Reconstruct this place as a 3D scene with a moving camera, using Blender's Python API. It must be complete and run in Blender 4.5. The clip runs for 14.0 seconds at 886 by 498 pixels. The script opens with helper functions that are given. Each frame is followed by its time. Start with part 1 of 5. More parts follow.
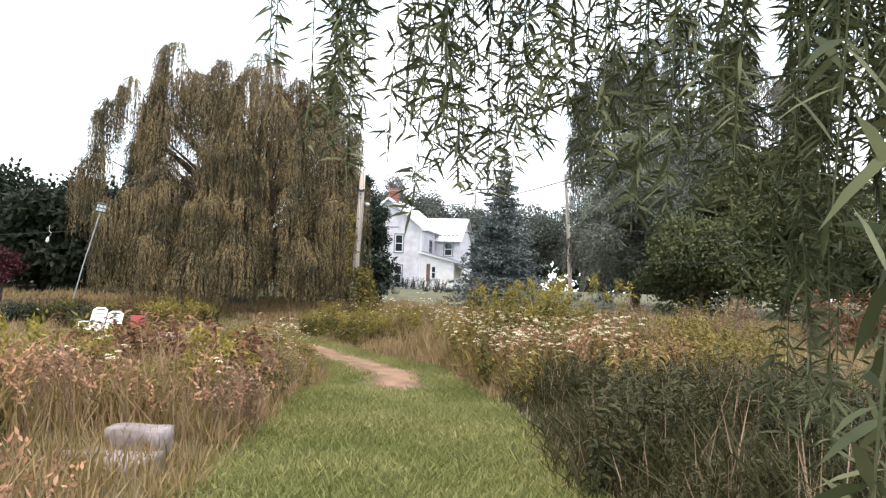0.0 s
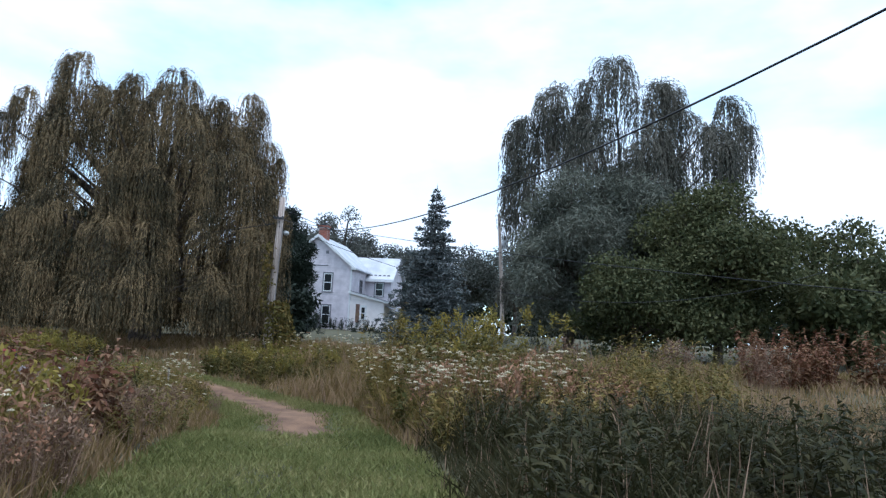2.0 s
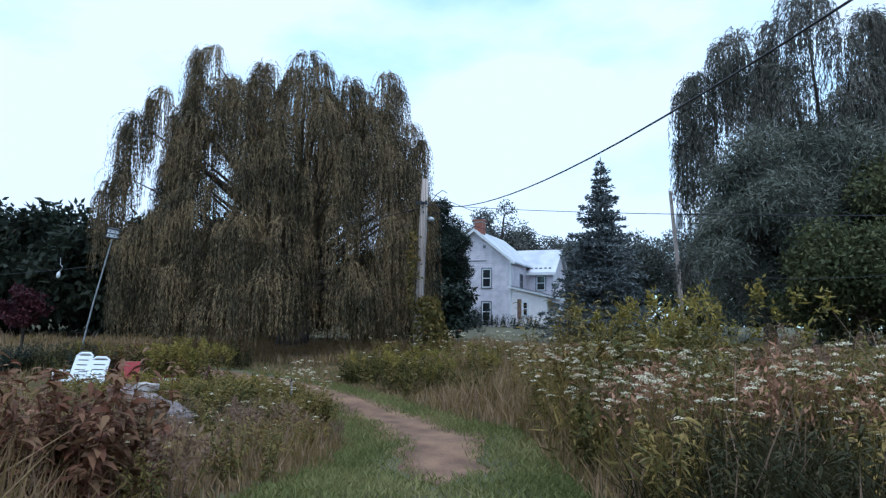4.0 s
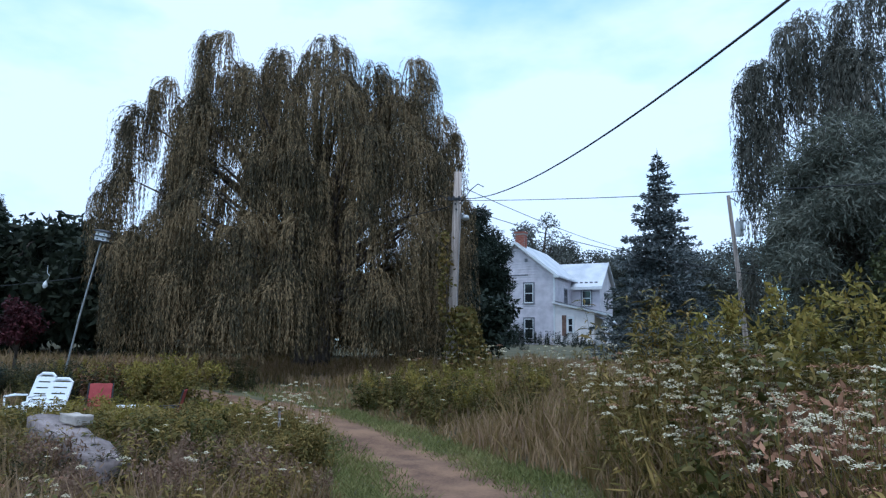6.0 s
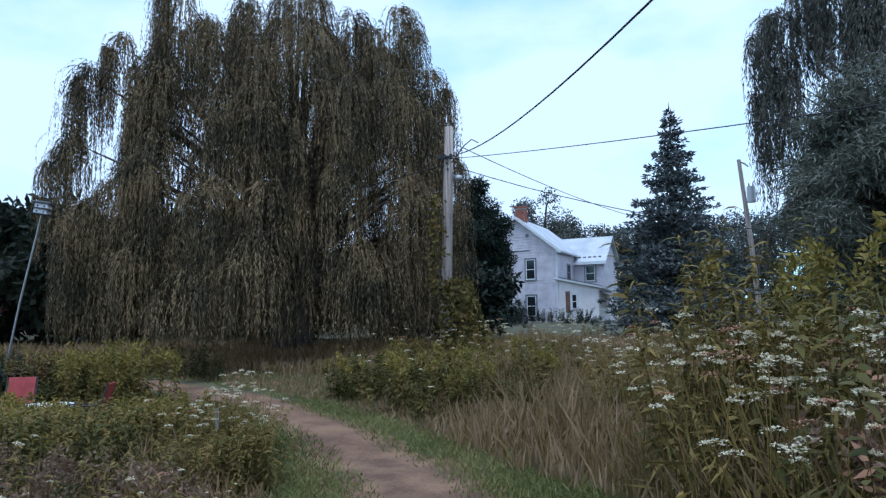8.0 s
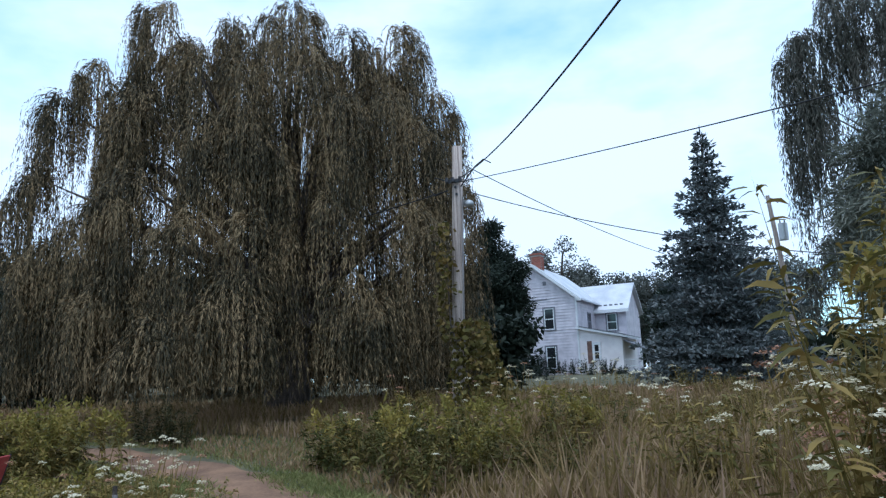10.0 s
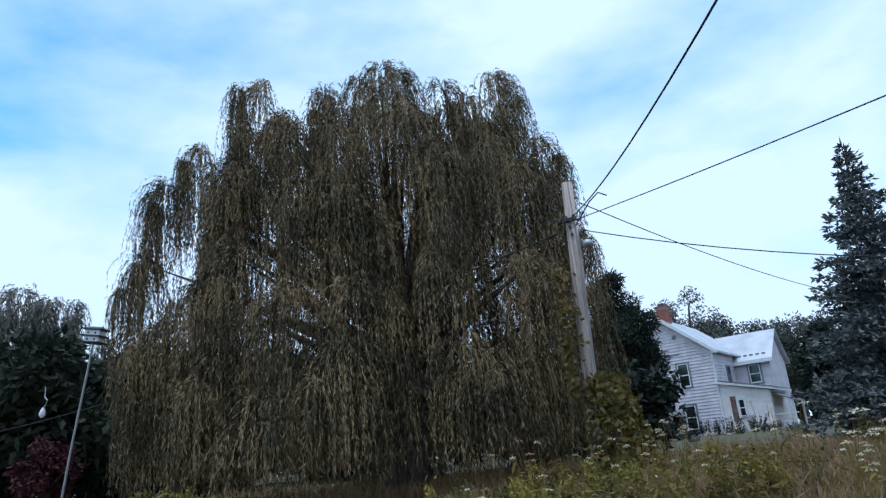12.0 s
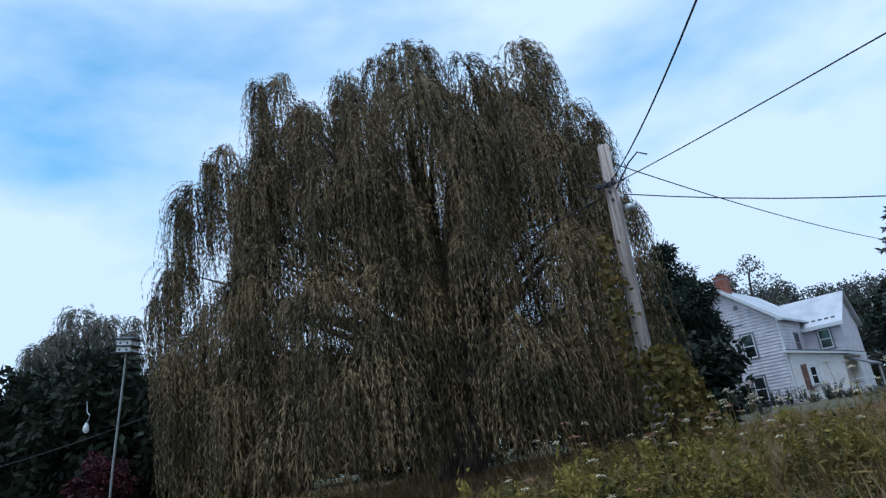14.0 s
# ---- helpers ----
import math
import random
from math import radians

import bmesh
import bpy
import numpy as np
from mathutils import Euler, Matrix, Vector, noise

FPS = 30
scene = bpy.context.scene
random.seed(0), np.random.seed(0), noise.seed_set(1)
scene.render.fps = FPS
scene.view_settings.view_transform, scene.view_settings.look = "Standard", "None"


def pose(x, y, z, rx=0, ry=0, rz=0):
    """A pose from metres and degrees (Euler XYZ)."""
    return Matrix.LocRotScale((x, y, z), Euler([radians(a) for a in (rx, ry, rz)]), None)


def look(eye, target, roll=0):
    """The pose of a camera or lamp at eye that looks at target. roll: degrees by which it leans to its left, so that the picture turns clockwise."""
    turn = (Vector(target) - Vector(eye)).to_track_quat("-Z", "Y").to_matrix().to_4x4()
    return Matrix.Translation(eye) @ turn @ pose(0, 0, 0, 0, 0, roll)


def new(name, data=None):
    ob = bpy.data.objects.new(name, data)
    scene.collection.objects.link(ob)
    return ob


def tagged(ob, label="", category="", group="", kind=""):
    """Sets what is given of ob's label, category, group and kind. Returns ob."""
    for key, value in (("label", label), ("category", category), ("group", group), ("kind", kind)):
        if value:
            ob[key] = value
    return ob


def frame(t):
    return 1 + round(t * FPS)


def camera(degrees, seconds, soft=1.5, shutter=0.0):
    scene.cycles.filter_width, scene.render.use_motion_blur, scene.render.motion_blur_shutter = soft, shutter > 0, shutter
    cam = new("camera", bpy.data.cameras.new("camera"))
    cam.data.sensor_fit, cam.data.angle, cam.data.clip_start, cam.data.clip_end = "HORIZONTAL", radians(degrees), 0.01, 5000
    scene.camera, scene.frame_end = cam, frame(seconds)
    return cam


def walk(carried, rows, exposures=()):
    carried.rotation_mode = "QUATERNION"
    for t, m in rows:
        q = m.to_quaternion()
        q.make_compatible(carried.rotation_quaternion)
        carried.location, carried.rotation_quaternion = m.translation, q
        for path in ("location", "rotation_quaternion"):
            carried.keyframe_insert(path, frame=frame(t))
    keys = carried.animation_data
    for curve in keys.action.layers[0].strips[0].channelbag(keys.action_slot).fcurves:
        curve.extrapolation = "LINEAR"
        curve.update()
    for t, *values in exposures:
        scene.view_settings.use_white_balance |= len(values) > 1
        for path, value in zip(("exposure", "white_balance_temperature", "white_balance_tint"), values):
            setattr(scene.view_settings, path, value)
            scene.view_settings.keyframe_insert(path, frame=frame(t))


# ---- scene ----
# camera and walk
cam = camera(63.7, 14.0, soft=1.3)
ROWS = [
    (0.0, 0.26, -0.19, 1.25, 7.1, 3.3, 2.4),
    (0.5, 0.17, 0.35, 1.21, 8.2, 3.1, 0.6),
    (1.0, 0.12, 0.60, 1.21, 4.3, 4.6, 2.8),
    (1.5, 0.24, 1.01, 1.15, 1.4, 5.8, 3.0),
    (2.0, 0.39, 1.40, 1.04, 2.0, 7.1, 3.1),
    (2.5, 0.41, 1.82, 1.03, 5.5, 7.5, 2.8),
    (3.0, 0.32, 2.70, 1.08, 9.4, 6.0, 3.1),
    (3.5, 0.16, 3.75, 1.05, 12.8, 6.0, 1.8),
    (6.0, -0.62, 7.39, 0.93, 18.1, 7.9, 0.7),
    (6.5, -0.71, 7.93, 0.91, 19.5, 7.3, 0.2),
    (7.0, -0.82, 8.36, 0.90, 19.5, 6.7, -0.4),
    (7.5, -0.93, 8.84, 0.88, 18.5, 6.0, -0.5),
    (10.0, -1.67, 11.48, 0.75, 19.2, 10.9, -2.0),
    (10.5, -1.78, 11.79, 0.74, 22.4, 11.4, -3.0),
    (11.0, -1.98, 12.09, 0.68, 24.5, 12.0, -4.9),
    (11.5, -2.05, 12.32, 0.70, 26.5, 14.8, -4.8),
    (12.0, -2.18, 12.65, 0.70, 28.1, 17.1, -5.3),
    (12.5, -2.30, 13.00, 0.68, 30.0, 16.7, -7.3),
    (13.0, -2.34, 13.28, 0.71, 31.8, 15.9, -8.5),
    (13.5, -2.34, 13.39, 0.72, 32.5, 16.1, -8.9),
    (14.0, -2.32, 13.39, 0.67, 32.3, 17.0, -8.9),
]


def camera_pose(x, y, z, yaw, pitch, roll):
    """roll: degrees by which the camera's right side is up."""
    a, b = radians(yaw), radians(pitch)
    ahead = Vector((-math.sin(a) * math.cos(b), math.cos(a) * math.cos(b), math.sin(b)))
    return look((x, y, z), Vector((x, y, z)) + ahead, roll)


EXPOSURES = [(0.0, 1.4, 6650, 14), (0.5, 0.9, 6600, 14), (1.0, 0.6, 6150, 14), (1.5, 0.45, 5700, 13), (2.5, 0.2, 5300, 12), (3.0, 0.15, 5250, 11), (3.5, 0.15, 5100, 10), (6.0, 0.05, 5050, 10), (7.5, 0.0, 4950, 10), (10.0, 0.15, 5200, 10), (11.0, 0.05, 5150, 10), (12.0, -0.05, 5150, 10), (14.0, -0.22, 5150, 10)]
walk(cam, [(r[0], camera_pose(*r[1:])) for r in ROWS], EXPOSURES)

# ---- world and sun ----
SUN_ELEV, SUN_TURN = radians(74), radians(170)
world = bpy.data.worlds.new("sky")
scene.world = world
world.use_nodes = True
wn = world.node_tree.nodes
wl = world.node_tree.links
wn.clear()
sky_out = wn.new("ShaderNodeOutputWorld")
sky_bg = wn.new("ShaderNodeBackground")
sky = wn.new("ShaderNodeTexSky")
sky.sky_type = "NISHITA"
sky.sun_disc = False
sky.sun_elevation = SUN_ELEV
sky.sun_rotation = SUN_TURN
sky_coord = wn.new("ShaderNodeTexCoord")
sky_map = wn.new("ShaderNodeMapping")
sky_map.inputs["Scale"].default_value = (1.0, 1.0, 2.4)
sky_noise = wn.new("ShaderNodeTexNoise")
sky_noise.inputs["Scale"].default_value = 1.9
sky_noise.inputs["Detail"].default_value = 6.0
sky_noise.inputs["Roughness"].default_value = 0.52
sky_ramp = wn.new("ShaderNodeValToRGB")
sky_ramp.color_ramp.elements[0].position = 0.27
sky_ramp.color_ramp.elements[1].position = 0.53
sky_mix = wn.new("ShaderNodeMix")
sky_mix.data_type = "RGBA"
sky_mix.inputs[7].default_value = (10.2, 11.2, 11.9, 1)
sky_gain = wn.new("ShaderNodeMix")
sky_gain.data_type = "RGBA"
sky_gain.blend_type = "MULTIPLY"
sky_gain.inputs[0].default_value = 1.0
sky_gain.inputs[7].default_value = (2.0, 3.0, 2.6, 1)
wl.new(sky_coord.outputs["Generated"], sky_map.inputs["Vector"])
wl.new(sky_map.outputs["Vector"], sky_noise.inputs["Vector"])
wl.new(sky_noise.outputs["Fac"], sky_ramp.inputs["Fac"])
wl.new(sky_ramp.outputs["Color"], sky_mix.inputs[0])
wl.new(sky.outputs["Color"], sky_gain.inputs[6])
wl.new(sky_gain.outputs[2], sky_mix.inputs[6])
wl.new(sky_mix.outputs[2], sky_bg.inputs["Color"])
sky_bg.inputs["Strength"].default_value = 0.09
wl.new(sky_bg.outputs["Background"], sky_out.inputs["Surface"])

sun = new("sun", bpy.data.lights.new("sun", "SUN"))
sun.data.energy = 1.5
sun.data.angle = radians(20)
sun.data.color = (1.0, 0.94, 0.86)
sun.matrix_world = look((0, 0, 30), Vector((0, 0, 30)) - Vector((math.sin(SUN_TURN) * math.cos(SUN_ELEV), math.cos(SUN_TURN) * math.cos(SUN_ELEV), math.sin(SUN_ELEV))))


# ---- materials ----
def surface(name, c1, c2, scale=6.0, rough=0.8, bump=0.3, fine=60.0, metal=0.0, stretch=(1, 1, 1), ramp=(0.35, 0.65), bump_dist=0.02):
    """Two colours mixed by a coarse and a fine noise, with relief."""
    m = bpy.data.materials.new(name)
    m.use_nodes = True
    n, l = m.node_tree.nodes, m.node_tree.links
    p = n["Principled BSDF"]
    co = n.new("ShaderNodeTexCoord")
    mp = n.new("ShaderNodeMapping")
    mp.inputs["Scale"].default_value = stretch
    a = n.new("ShaderNodeTexNoise")
    a.inputs["Scale"].default_value = scale
    a.inputs["Detail"].default_value = 5
    b = n.new("ShaderNodeTexNoise")
    b.inputs["Scale"].default_value = fine
    b.inputs["Detail"].default_value = 3
    add = n.new("ShaderNodeMath")
    add.operation = "MULTIPLY_ADD"
    add.inputs[1].default_value = 0.4
    r = n.new("ShaderNodeValToRGB")
    r.color_ramp.elements[0].position = ramp[0] + 0.2
    r.color_ramp.elements[1].position = ramp[1] + 0.2
    r.color_ramp.elements[0].color = (*c1, 1)
    r.color_ramp.elements[1].color = (*c2, 1)
    bp = n.new("ShaderNodeBump")
    bp.inputs["Strength"].default_value = bump
    bp.inputs["Distance"].default_value = bump_dist
    l.new(co.outputs["Object"], mp.inputs["Vector"])
    l.new(mp.outputs["Vector"], a.inputs["Vector"])
    l.new(mp.outputs["Vector"], b.inputs["Vector"])
    l.new(b.outputs["Fac"], add.inputs[0])
    l.new(a.outputs["Fac"], add.inputs[2])
    l.new(add.outputs["Value"], r.inputs["Fac"])
    l.new(r.outputs["Color"], p.inputs["Base Color"])
    l.new(add.outputs["Value"], bp.inputs["Height"])
    l.new(bp.outputs["Normal"], p.inputs["Normal"])
    p.inputs["Roughness"].default_value = rough
    p.inputs["Metallic"].default_value = metal
    return m


def foliage(name, colours, rough=0.6, through_light=0.24, patch=0.6, spread=0.5):
    """Leaf colour from each leaf's own random number and a coarse noise over the crown, with light passing through."""
    m = bpy.data.materials.new(name)
    m.use_nodes = True
    n, l = m.node_tree.nodes, m.node_tree.links
    p = n["Principled BSDF"]
    out = n["Material Output"]
    geo = n.new("ShaderNodeNewGeometry")
    info = n.new("ShaderNodeObjectInfo")
    co = n.new("ShaderNodeTexCoord")
    no = n.new("ShaderNodeTexNoise")
    no.inputs["Scale"].default_value = patch
    no.inputs["Detail"].default_value = 3
    f = n.new("ShaderNodeMath")
    f.operation = "MULTIPLY_ADD"
    f.inputs[1].default_value = spread
    g = n.new("ShaderNodeMath")
    g.operation = "MULTIPLY_ADD"
    g.inputs[1].default_value = 0.18
    l.new(geo.outputs["Random Per Island"], f.inputs[0])
    l.new(no.outputs["Fac"], f.inputs[2])
    l.new(info.outputs["Random"], g.inputs[0])
    l.new(f.outputs["Value"], g.inputs[2])
    r = n.new("ShaderNodeValToRGB")
    e = r.color_ramp.elements
    while len(e) < len(colours):
        e.new(0.5)
    for i, c in enumerate(colours):
        e[i].position = 0.35 + 0.75 * i / max(1, len(colours) - 1) if i < len(colours) - 1 else 1.0
        e[i].color = (*c, 1)
    l.new(co.outputs["Object"], no.inputs["Vector"])
    l.new(g.outputs["Value"], r.inputs["Fac"])
    l.new(r.outputs["Color"], p.inputs["Base Color"])
    p.inputs["Roughness"].default_value = rough
    p.inputs["Specular IOR Level"].default_value = 0.12
    tr = n.new("ShaderNodeBsdfTranslucent")
    l.new(r.outputs["Color"], tr.inputs["Color"])
    mx = n.new("ShaderNodeMixShader")
    mx.inputs["Fac"].default_value = through_light
    l.new(p.outputs["BSDF"], mx.inputs[1])
    l.new(tr.outputs["BSDF"], mx.inputs[2])
    l.new(mx.outputs["Shader"], out.inputs["Surface"])
    return m


def plain(name, colour, rough=0.5, metal=0.0):
    return surface(name, tuple(c * 0.88 for c in colour), colour, 9, rough, 0.08, 90, metal)


M_WILLOW = foliage("willow_leaf", [(0.011, 0.011, 0.007), (0.028, 0.026, 0.015), (0.095, 0.074, 0.038), (0.246, 0.172, 0.088)], patch=0.9, spread=0.45, through_light=0.06)
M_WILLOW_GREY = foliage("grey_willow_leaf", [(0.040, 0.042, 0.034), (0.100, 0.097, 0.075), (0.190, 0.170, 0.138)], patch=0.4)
M_WILLOW_NEAR = foliage("willow_leaf_near", [(0.03, 0.036, 0.018), (0.065, 0.072, 0.032), (0.14, 0.14, 0.07)], patch=2.0, through_light=0.08)
M_TWIG = surface("twig_bark", (0.10, 0.09, 0.05), (0.2, 0.17, 0.09), 14, 0.8, 0.2)
M_BARK = surface("bark", (0.045, 0.035, 0.028), (0.13, 0.10, 0.08), 5, 0.95, 0.9, 40, stretch=(3, 3, 0.6), bump_dist=0.05)
M_SPRUCE = foliage("spruce_needle", [(0.040, 0.050, 0.048), (0.096, 0.110, 0.108), (0.190, 0.200, 0.198)], through_light=0.1, patch=0.9)
M_PINE = foliage("pine_needle", [(0.045, 0.052, 0.040), (0.100, 0.108, 0.084), (0.175, 0.178, 0.140)], through_light=0.12, patch=0.6)
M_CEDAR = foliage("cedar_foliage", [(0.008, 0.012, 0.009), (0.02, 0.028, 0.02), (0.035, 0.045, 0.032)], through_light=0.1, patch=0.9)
M_BROAD = foliage("broad_leaf", [(0.032, 0.037, 0.011), (0.074, 0.073, 0.019), (0.143, 0.110, 0.032)], patch=0.5)
M_FAR = foliage("far_leaf", [(0.007, 0.010, 0.006), (0.017, 0.023, 0.013), (0.029, 0.036, 0.022)], patch=0.25)
M_THICKET = foliage("thicket_leaf", [(0.026, 0.036, 0.016), (0.066, 0.074, 0.032), (0.125, 0.124, 0.056)], patch=0.5)
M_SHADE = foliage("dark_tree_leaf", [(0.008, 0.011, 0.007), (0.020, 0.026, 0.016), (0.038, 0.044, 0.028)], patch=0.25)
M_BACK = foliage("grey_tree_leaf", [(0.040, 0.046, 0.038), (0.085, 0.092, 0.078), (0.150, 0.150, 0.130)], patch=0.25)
M_WEED = foliage("weed_leaf", [(0.056, 0.057, 0.018), (0.137, 0.116, 0.034), (0.261, 0.181, 0.056)], patch=1.2)
# Weed and sedge copies with tree shade put into their dark greens.
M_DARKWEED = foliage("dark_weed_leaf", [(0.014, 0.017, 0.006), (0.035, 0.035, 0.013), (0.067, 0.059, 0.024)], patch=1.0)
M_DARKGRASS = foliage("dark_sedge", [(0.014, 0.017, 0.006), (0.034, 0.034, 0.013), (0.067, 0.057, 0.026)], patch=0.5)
M_GOLD = foliage("goldenrod", [(0.105, 0.098, 0.024), (0.190, 0.158, 0.034), (0.300, 0.225, 0.055)], patch=1.5)
M_RED = foliage("red_shrub", [(0.085, 0.036, 0.022), (0.160, 0.068, 0.038), (0.205, 0.118, 0.062)], patch=1.0)
M_RUST = foliage("rust_weed", [(0.090, 0.054, 0.036), (0.171, 0.101, 0.067), (0.261, 0.175, 0.118)], patch=1.0)
M_GRASS = foliage("meadow_grass", [(0.089, 0.071, 0.023), (0.176, 0.127, 0.043), (0.274, 0.184, 0.087), (0.350, 0.236, 0.136)], patch=0.35, spread=0.55)
M_LAWN = foliage("mown_grass", [(0.100, 0.115, 0.036), (0.185, 0.190, 0.062), (0.290, 0.255, 0.105)], patch=0.5, spread=0.4)
M_STRAW = foliage("dry_stem", [(0.139, 0.084, 0.056), (0.256, 0.166, 0.110), (0.368, 0.248, 0.170)], patch=1.5, through_light=0.15)
M_VINE = foliage("vine_leaf", [(0.053, 0.050, 0.014), (0.115, 0.096, 0.026), (0.205, 0.140, 0.045)], patch=1.2)
M_PETAL = foliage("white_umbel", [(0.509, 0.450, 0.297), (0.657, 0.590, 0.414), (0.763, 0.690, 0.513)], patch=3.0, through_light=0.25)
M_SEED = foliage("seed_head", [(0.239, 0.126, 0.070), (0.389, 0.208, 0.126)], patch=3.0, through_light=0.1)
M_LEANTO = surface("white_painted_board", (0.742, 0.680, 0.673), (0.848, 0.790, 0.772), 1.6, 0.6, 0.12, 30)
M_SIDING = surface("white_siding", (0.498, 0.455, 0.490), (0.657, 0.604, 0.640), 1.6, 0.65, 0.15, 30)
M_TRIM = surface("grey_trim", (0.13, 0.13, 0.15), (0.2, 0.2, 0.22), 6, 0.6, 0.1)
M_SASH = plain("white_sash", (0.74, 0.74, 0.75), 0.5)
M_ROOF = surface("metal_roof", (0.42, 0.43, 0.46), (0.58, 0.58, 0.61), 0.8, 0.45, 0.1, 20, 0.3)
M_BRICK = surface("chimney_brick", (0.22, 0.075, 0.05), (0.36, 0.13, 0.09), 8, 0.9, 0.4)
M_MORTAR = surface("mortar", (0.3, 0.27, 0.25), (0.42, 0.38, 0.35), 10, 0.95, 0.3)
M_DARKMETAL = plain("dark_metal", (0.05, 0.05, 0.055), 0.5, 0.4)
M_WOOD = surface("weathered_pole", (0.22, 0.17, 0.14), (0.5, 0.42, 0.37), 3, 0.9, 0.5, 40, stretch=(9, 9, 0.25))
M_GREYWOOD = surface("grey_wood", (0.2, 0.18, 0.17), (0.38, 0.34, 0.32), 4, 0.9, 0.4, 40, stretch=(6, 6, 0.4))
M_CABLE = plain("black_cable", (0.015, 0.015, 0.017), 0.6)
M_STEEL = plain("galvanised", (0.45, 0.46, 0.47), 0.45, 0.6)
M_REDWOOD = surface("brown_board", (0.11, 0.06, 0.045), (0.2, 0.12, 0.09), 5, 0.85, 0.3)
M_PLASTIC = surface("white_plastic", (0.74, 0.75, 0.76), (0.82, 0.82, 0.82), 6, 0.4, 0.03)
M_REDPAINT = surface("red_paint", (0.250, 0.020, 0.022), (0.360, 0.045, 0.042), 7, 0.55, 0.1)
M_STONE = surface("grey_stone", (0.075, 0.06, 0.058), (0.19, 0.155, 0.145), 3.5, 0.95, 0.8, 25, bump_dist=0.04)
M_WALLSTONE = surface("pinkish_masonry", (0.15, 0.118, 0.11), (0.30, 0.245, 0.235), 3.0, 0.95, 0.7, 22, bump_dist=0.03)
M_PALESTONE = surface("pale_stone", (0.38, 0.33, 0.29), (0.52, 0.46, 0.41), 5, 0.9, 0.5)
M_GLASS = bpy.data.materials.new("window_glass")
M_GLASS.use_nodes = True
M_GLASS.node_tree.nodes["Principled BSDF"].inputs["Base Color"].default_value = (0.02, 0.022, 0.025, 1)
M_GLASS.node_tree.nodes["Principled BSDF"].inputs["Roughness"].default_value = 0.06


def ground_material():
    m = surface("ground_soil", (0.05, 0.048, 0.022), (0.11, 0.095, 0.045), 0.9, 0.95, 0.5, 14)
    return m


M_GROUND = ground_material()
M_PATH = surface("worn_dirt", (0.106, 0.055, 0.031), (0.227, 0.128, 0.071), 2.2, 0.95, 0.5, 30)


# ---- building helpers ----
def mesh_from(name, verts, faces, mat, smooth=False):
    me = bpy.data.meshes.new(name)
    verts = np.asarray(verts, dtype=np.float32).reshape(-1, 3)
    faces = np.asarray(faces, dtype=np.int32)
    k = faces.shape[1]
    me.vertices.add(len(verts))
    me.vertices.foreach_set("co", verts.ravel())
    me.loops.add(faces.size)
    me.loops.foreach_set("vertex_index", faces.ravel())
    me.polygons.add(len(faces))
    me.polygons.foreach_set("loop_start", np.arange(0, faces.size, k, dtype=np.int32))
    me.update(calc_edges=True)
    if smooth:
        me.polygons.foreach_set("use_smooth", np.ones(len(faces), dtype=bool))
    me.materials.append(mat)
    return me


def put(name, me, parent=None, label=""):
    ob = new(name, me)
    ob.parent = parent
    if label:
        ob["label"] = label
    return ob


def part(name, bm, material, parent, label="", smooth=False):
    me = bpy.data.meshes.new(name)
    bm.normal_update()
    bm.to_mesh(me)
    bm.free()
    me.materials.append(material)
    if smooth:
        for f in me.polygons:
            f.use_smooth = True
    return put(name, me, parent, label)


def thing(name, label, category, group="", kind="", at=None):
    e = new(name)
    if at is not None:
        e.matrix_world = at
    return tagged(e, label, category, group, kind)


def add_box(bm, lo, hi, m=None, bevel=0.0):
    """A box between two corners, moved by the matrix m."""
    c = [(a + b) / 2 for a, b in zip(lo, hi)]
    s = [abs(b - a) for a, b in zip(lo, hi)]
    r = bmesh.ops.create_cube(bm, size=1.0, matrix=Matrix.Translation(c) @ Matrix.Diagonal((*s, 1)))
    if bevel:
        es = list({e for v in r["verts"] for e in v.link_edges})
        g = bmesh.ops.bevel(bm, geom=es, offset=bevel, segments=1, affect="EDGES")
        vs = list({v for f in g["faces"] for v in f.verts} | {v for v in r["verts"] if v.is_valid})
    else:
        vs = r["verts"]
    if m is not None:
        bmesh.ops.transform(bm, matrix=m, verts=vs)
    return vs


def box_bm(lo, hi, m=None, bevel=0.0):
    bm = bmesh.new()
    add_box(bm, lo, hi, m, bevel)
    return bm


def tube(points, radii, sides=7):
    """Vertices and quads of a tapered tube along points."""
    P = [Vector(p) for p in points]
    V, F = [], []
    for i, p in enumerate(P):
        d = (P[min(i + 1, len(P) - 1)] - P[max(i - 1, 0)]).normalized()
        a = d.orthogonal().normalized() if abs(d.z) > 0.999 else d.cross(Vector((0, 0, 1))).normalized()
        b = d.cross(a)
        for k in range(sides):
            w = 2 * math.pi * k / sides
            V.append(p + float(radii[i]) * (math.cos(w) * a + math.sin(w) * b))
    for i in range(len(P) - 1):
        for k in range(sides):
            F.append((i * sides + k, i * sides + (k + 1) % sides, (i + 1) * sides + (k + 1) % sides, (i + 1) * sides + k))
    return [tuple(v) for v in V], F


def tubes_mesh(name, runs, mat, sides=6):
    V, F = [], []
    for pts, rad in runs:
        v, f = tube(pts, rad, sides)
        o = len(V)
        V += v
        F += [tuple(i + o for i in q) for q in f]
    return mesh_from(name, V, F, mat, True)


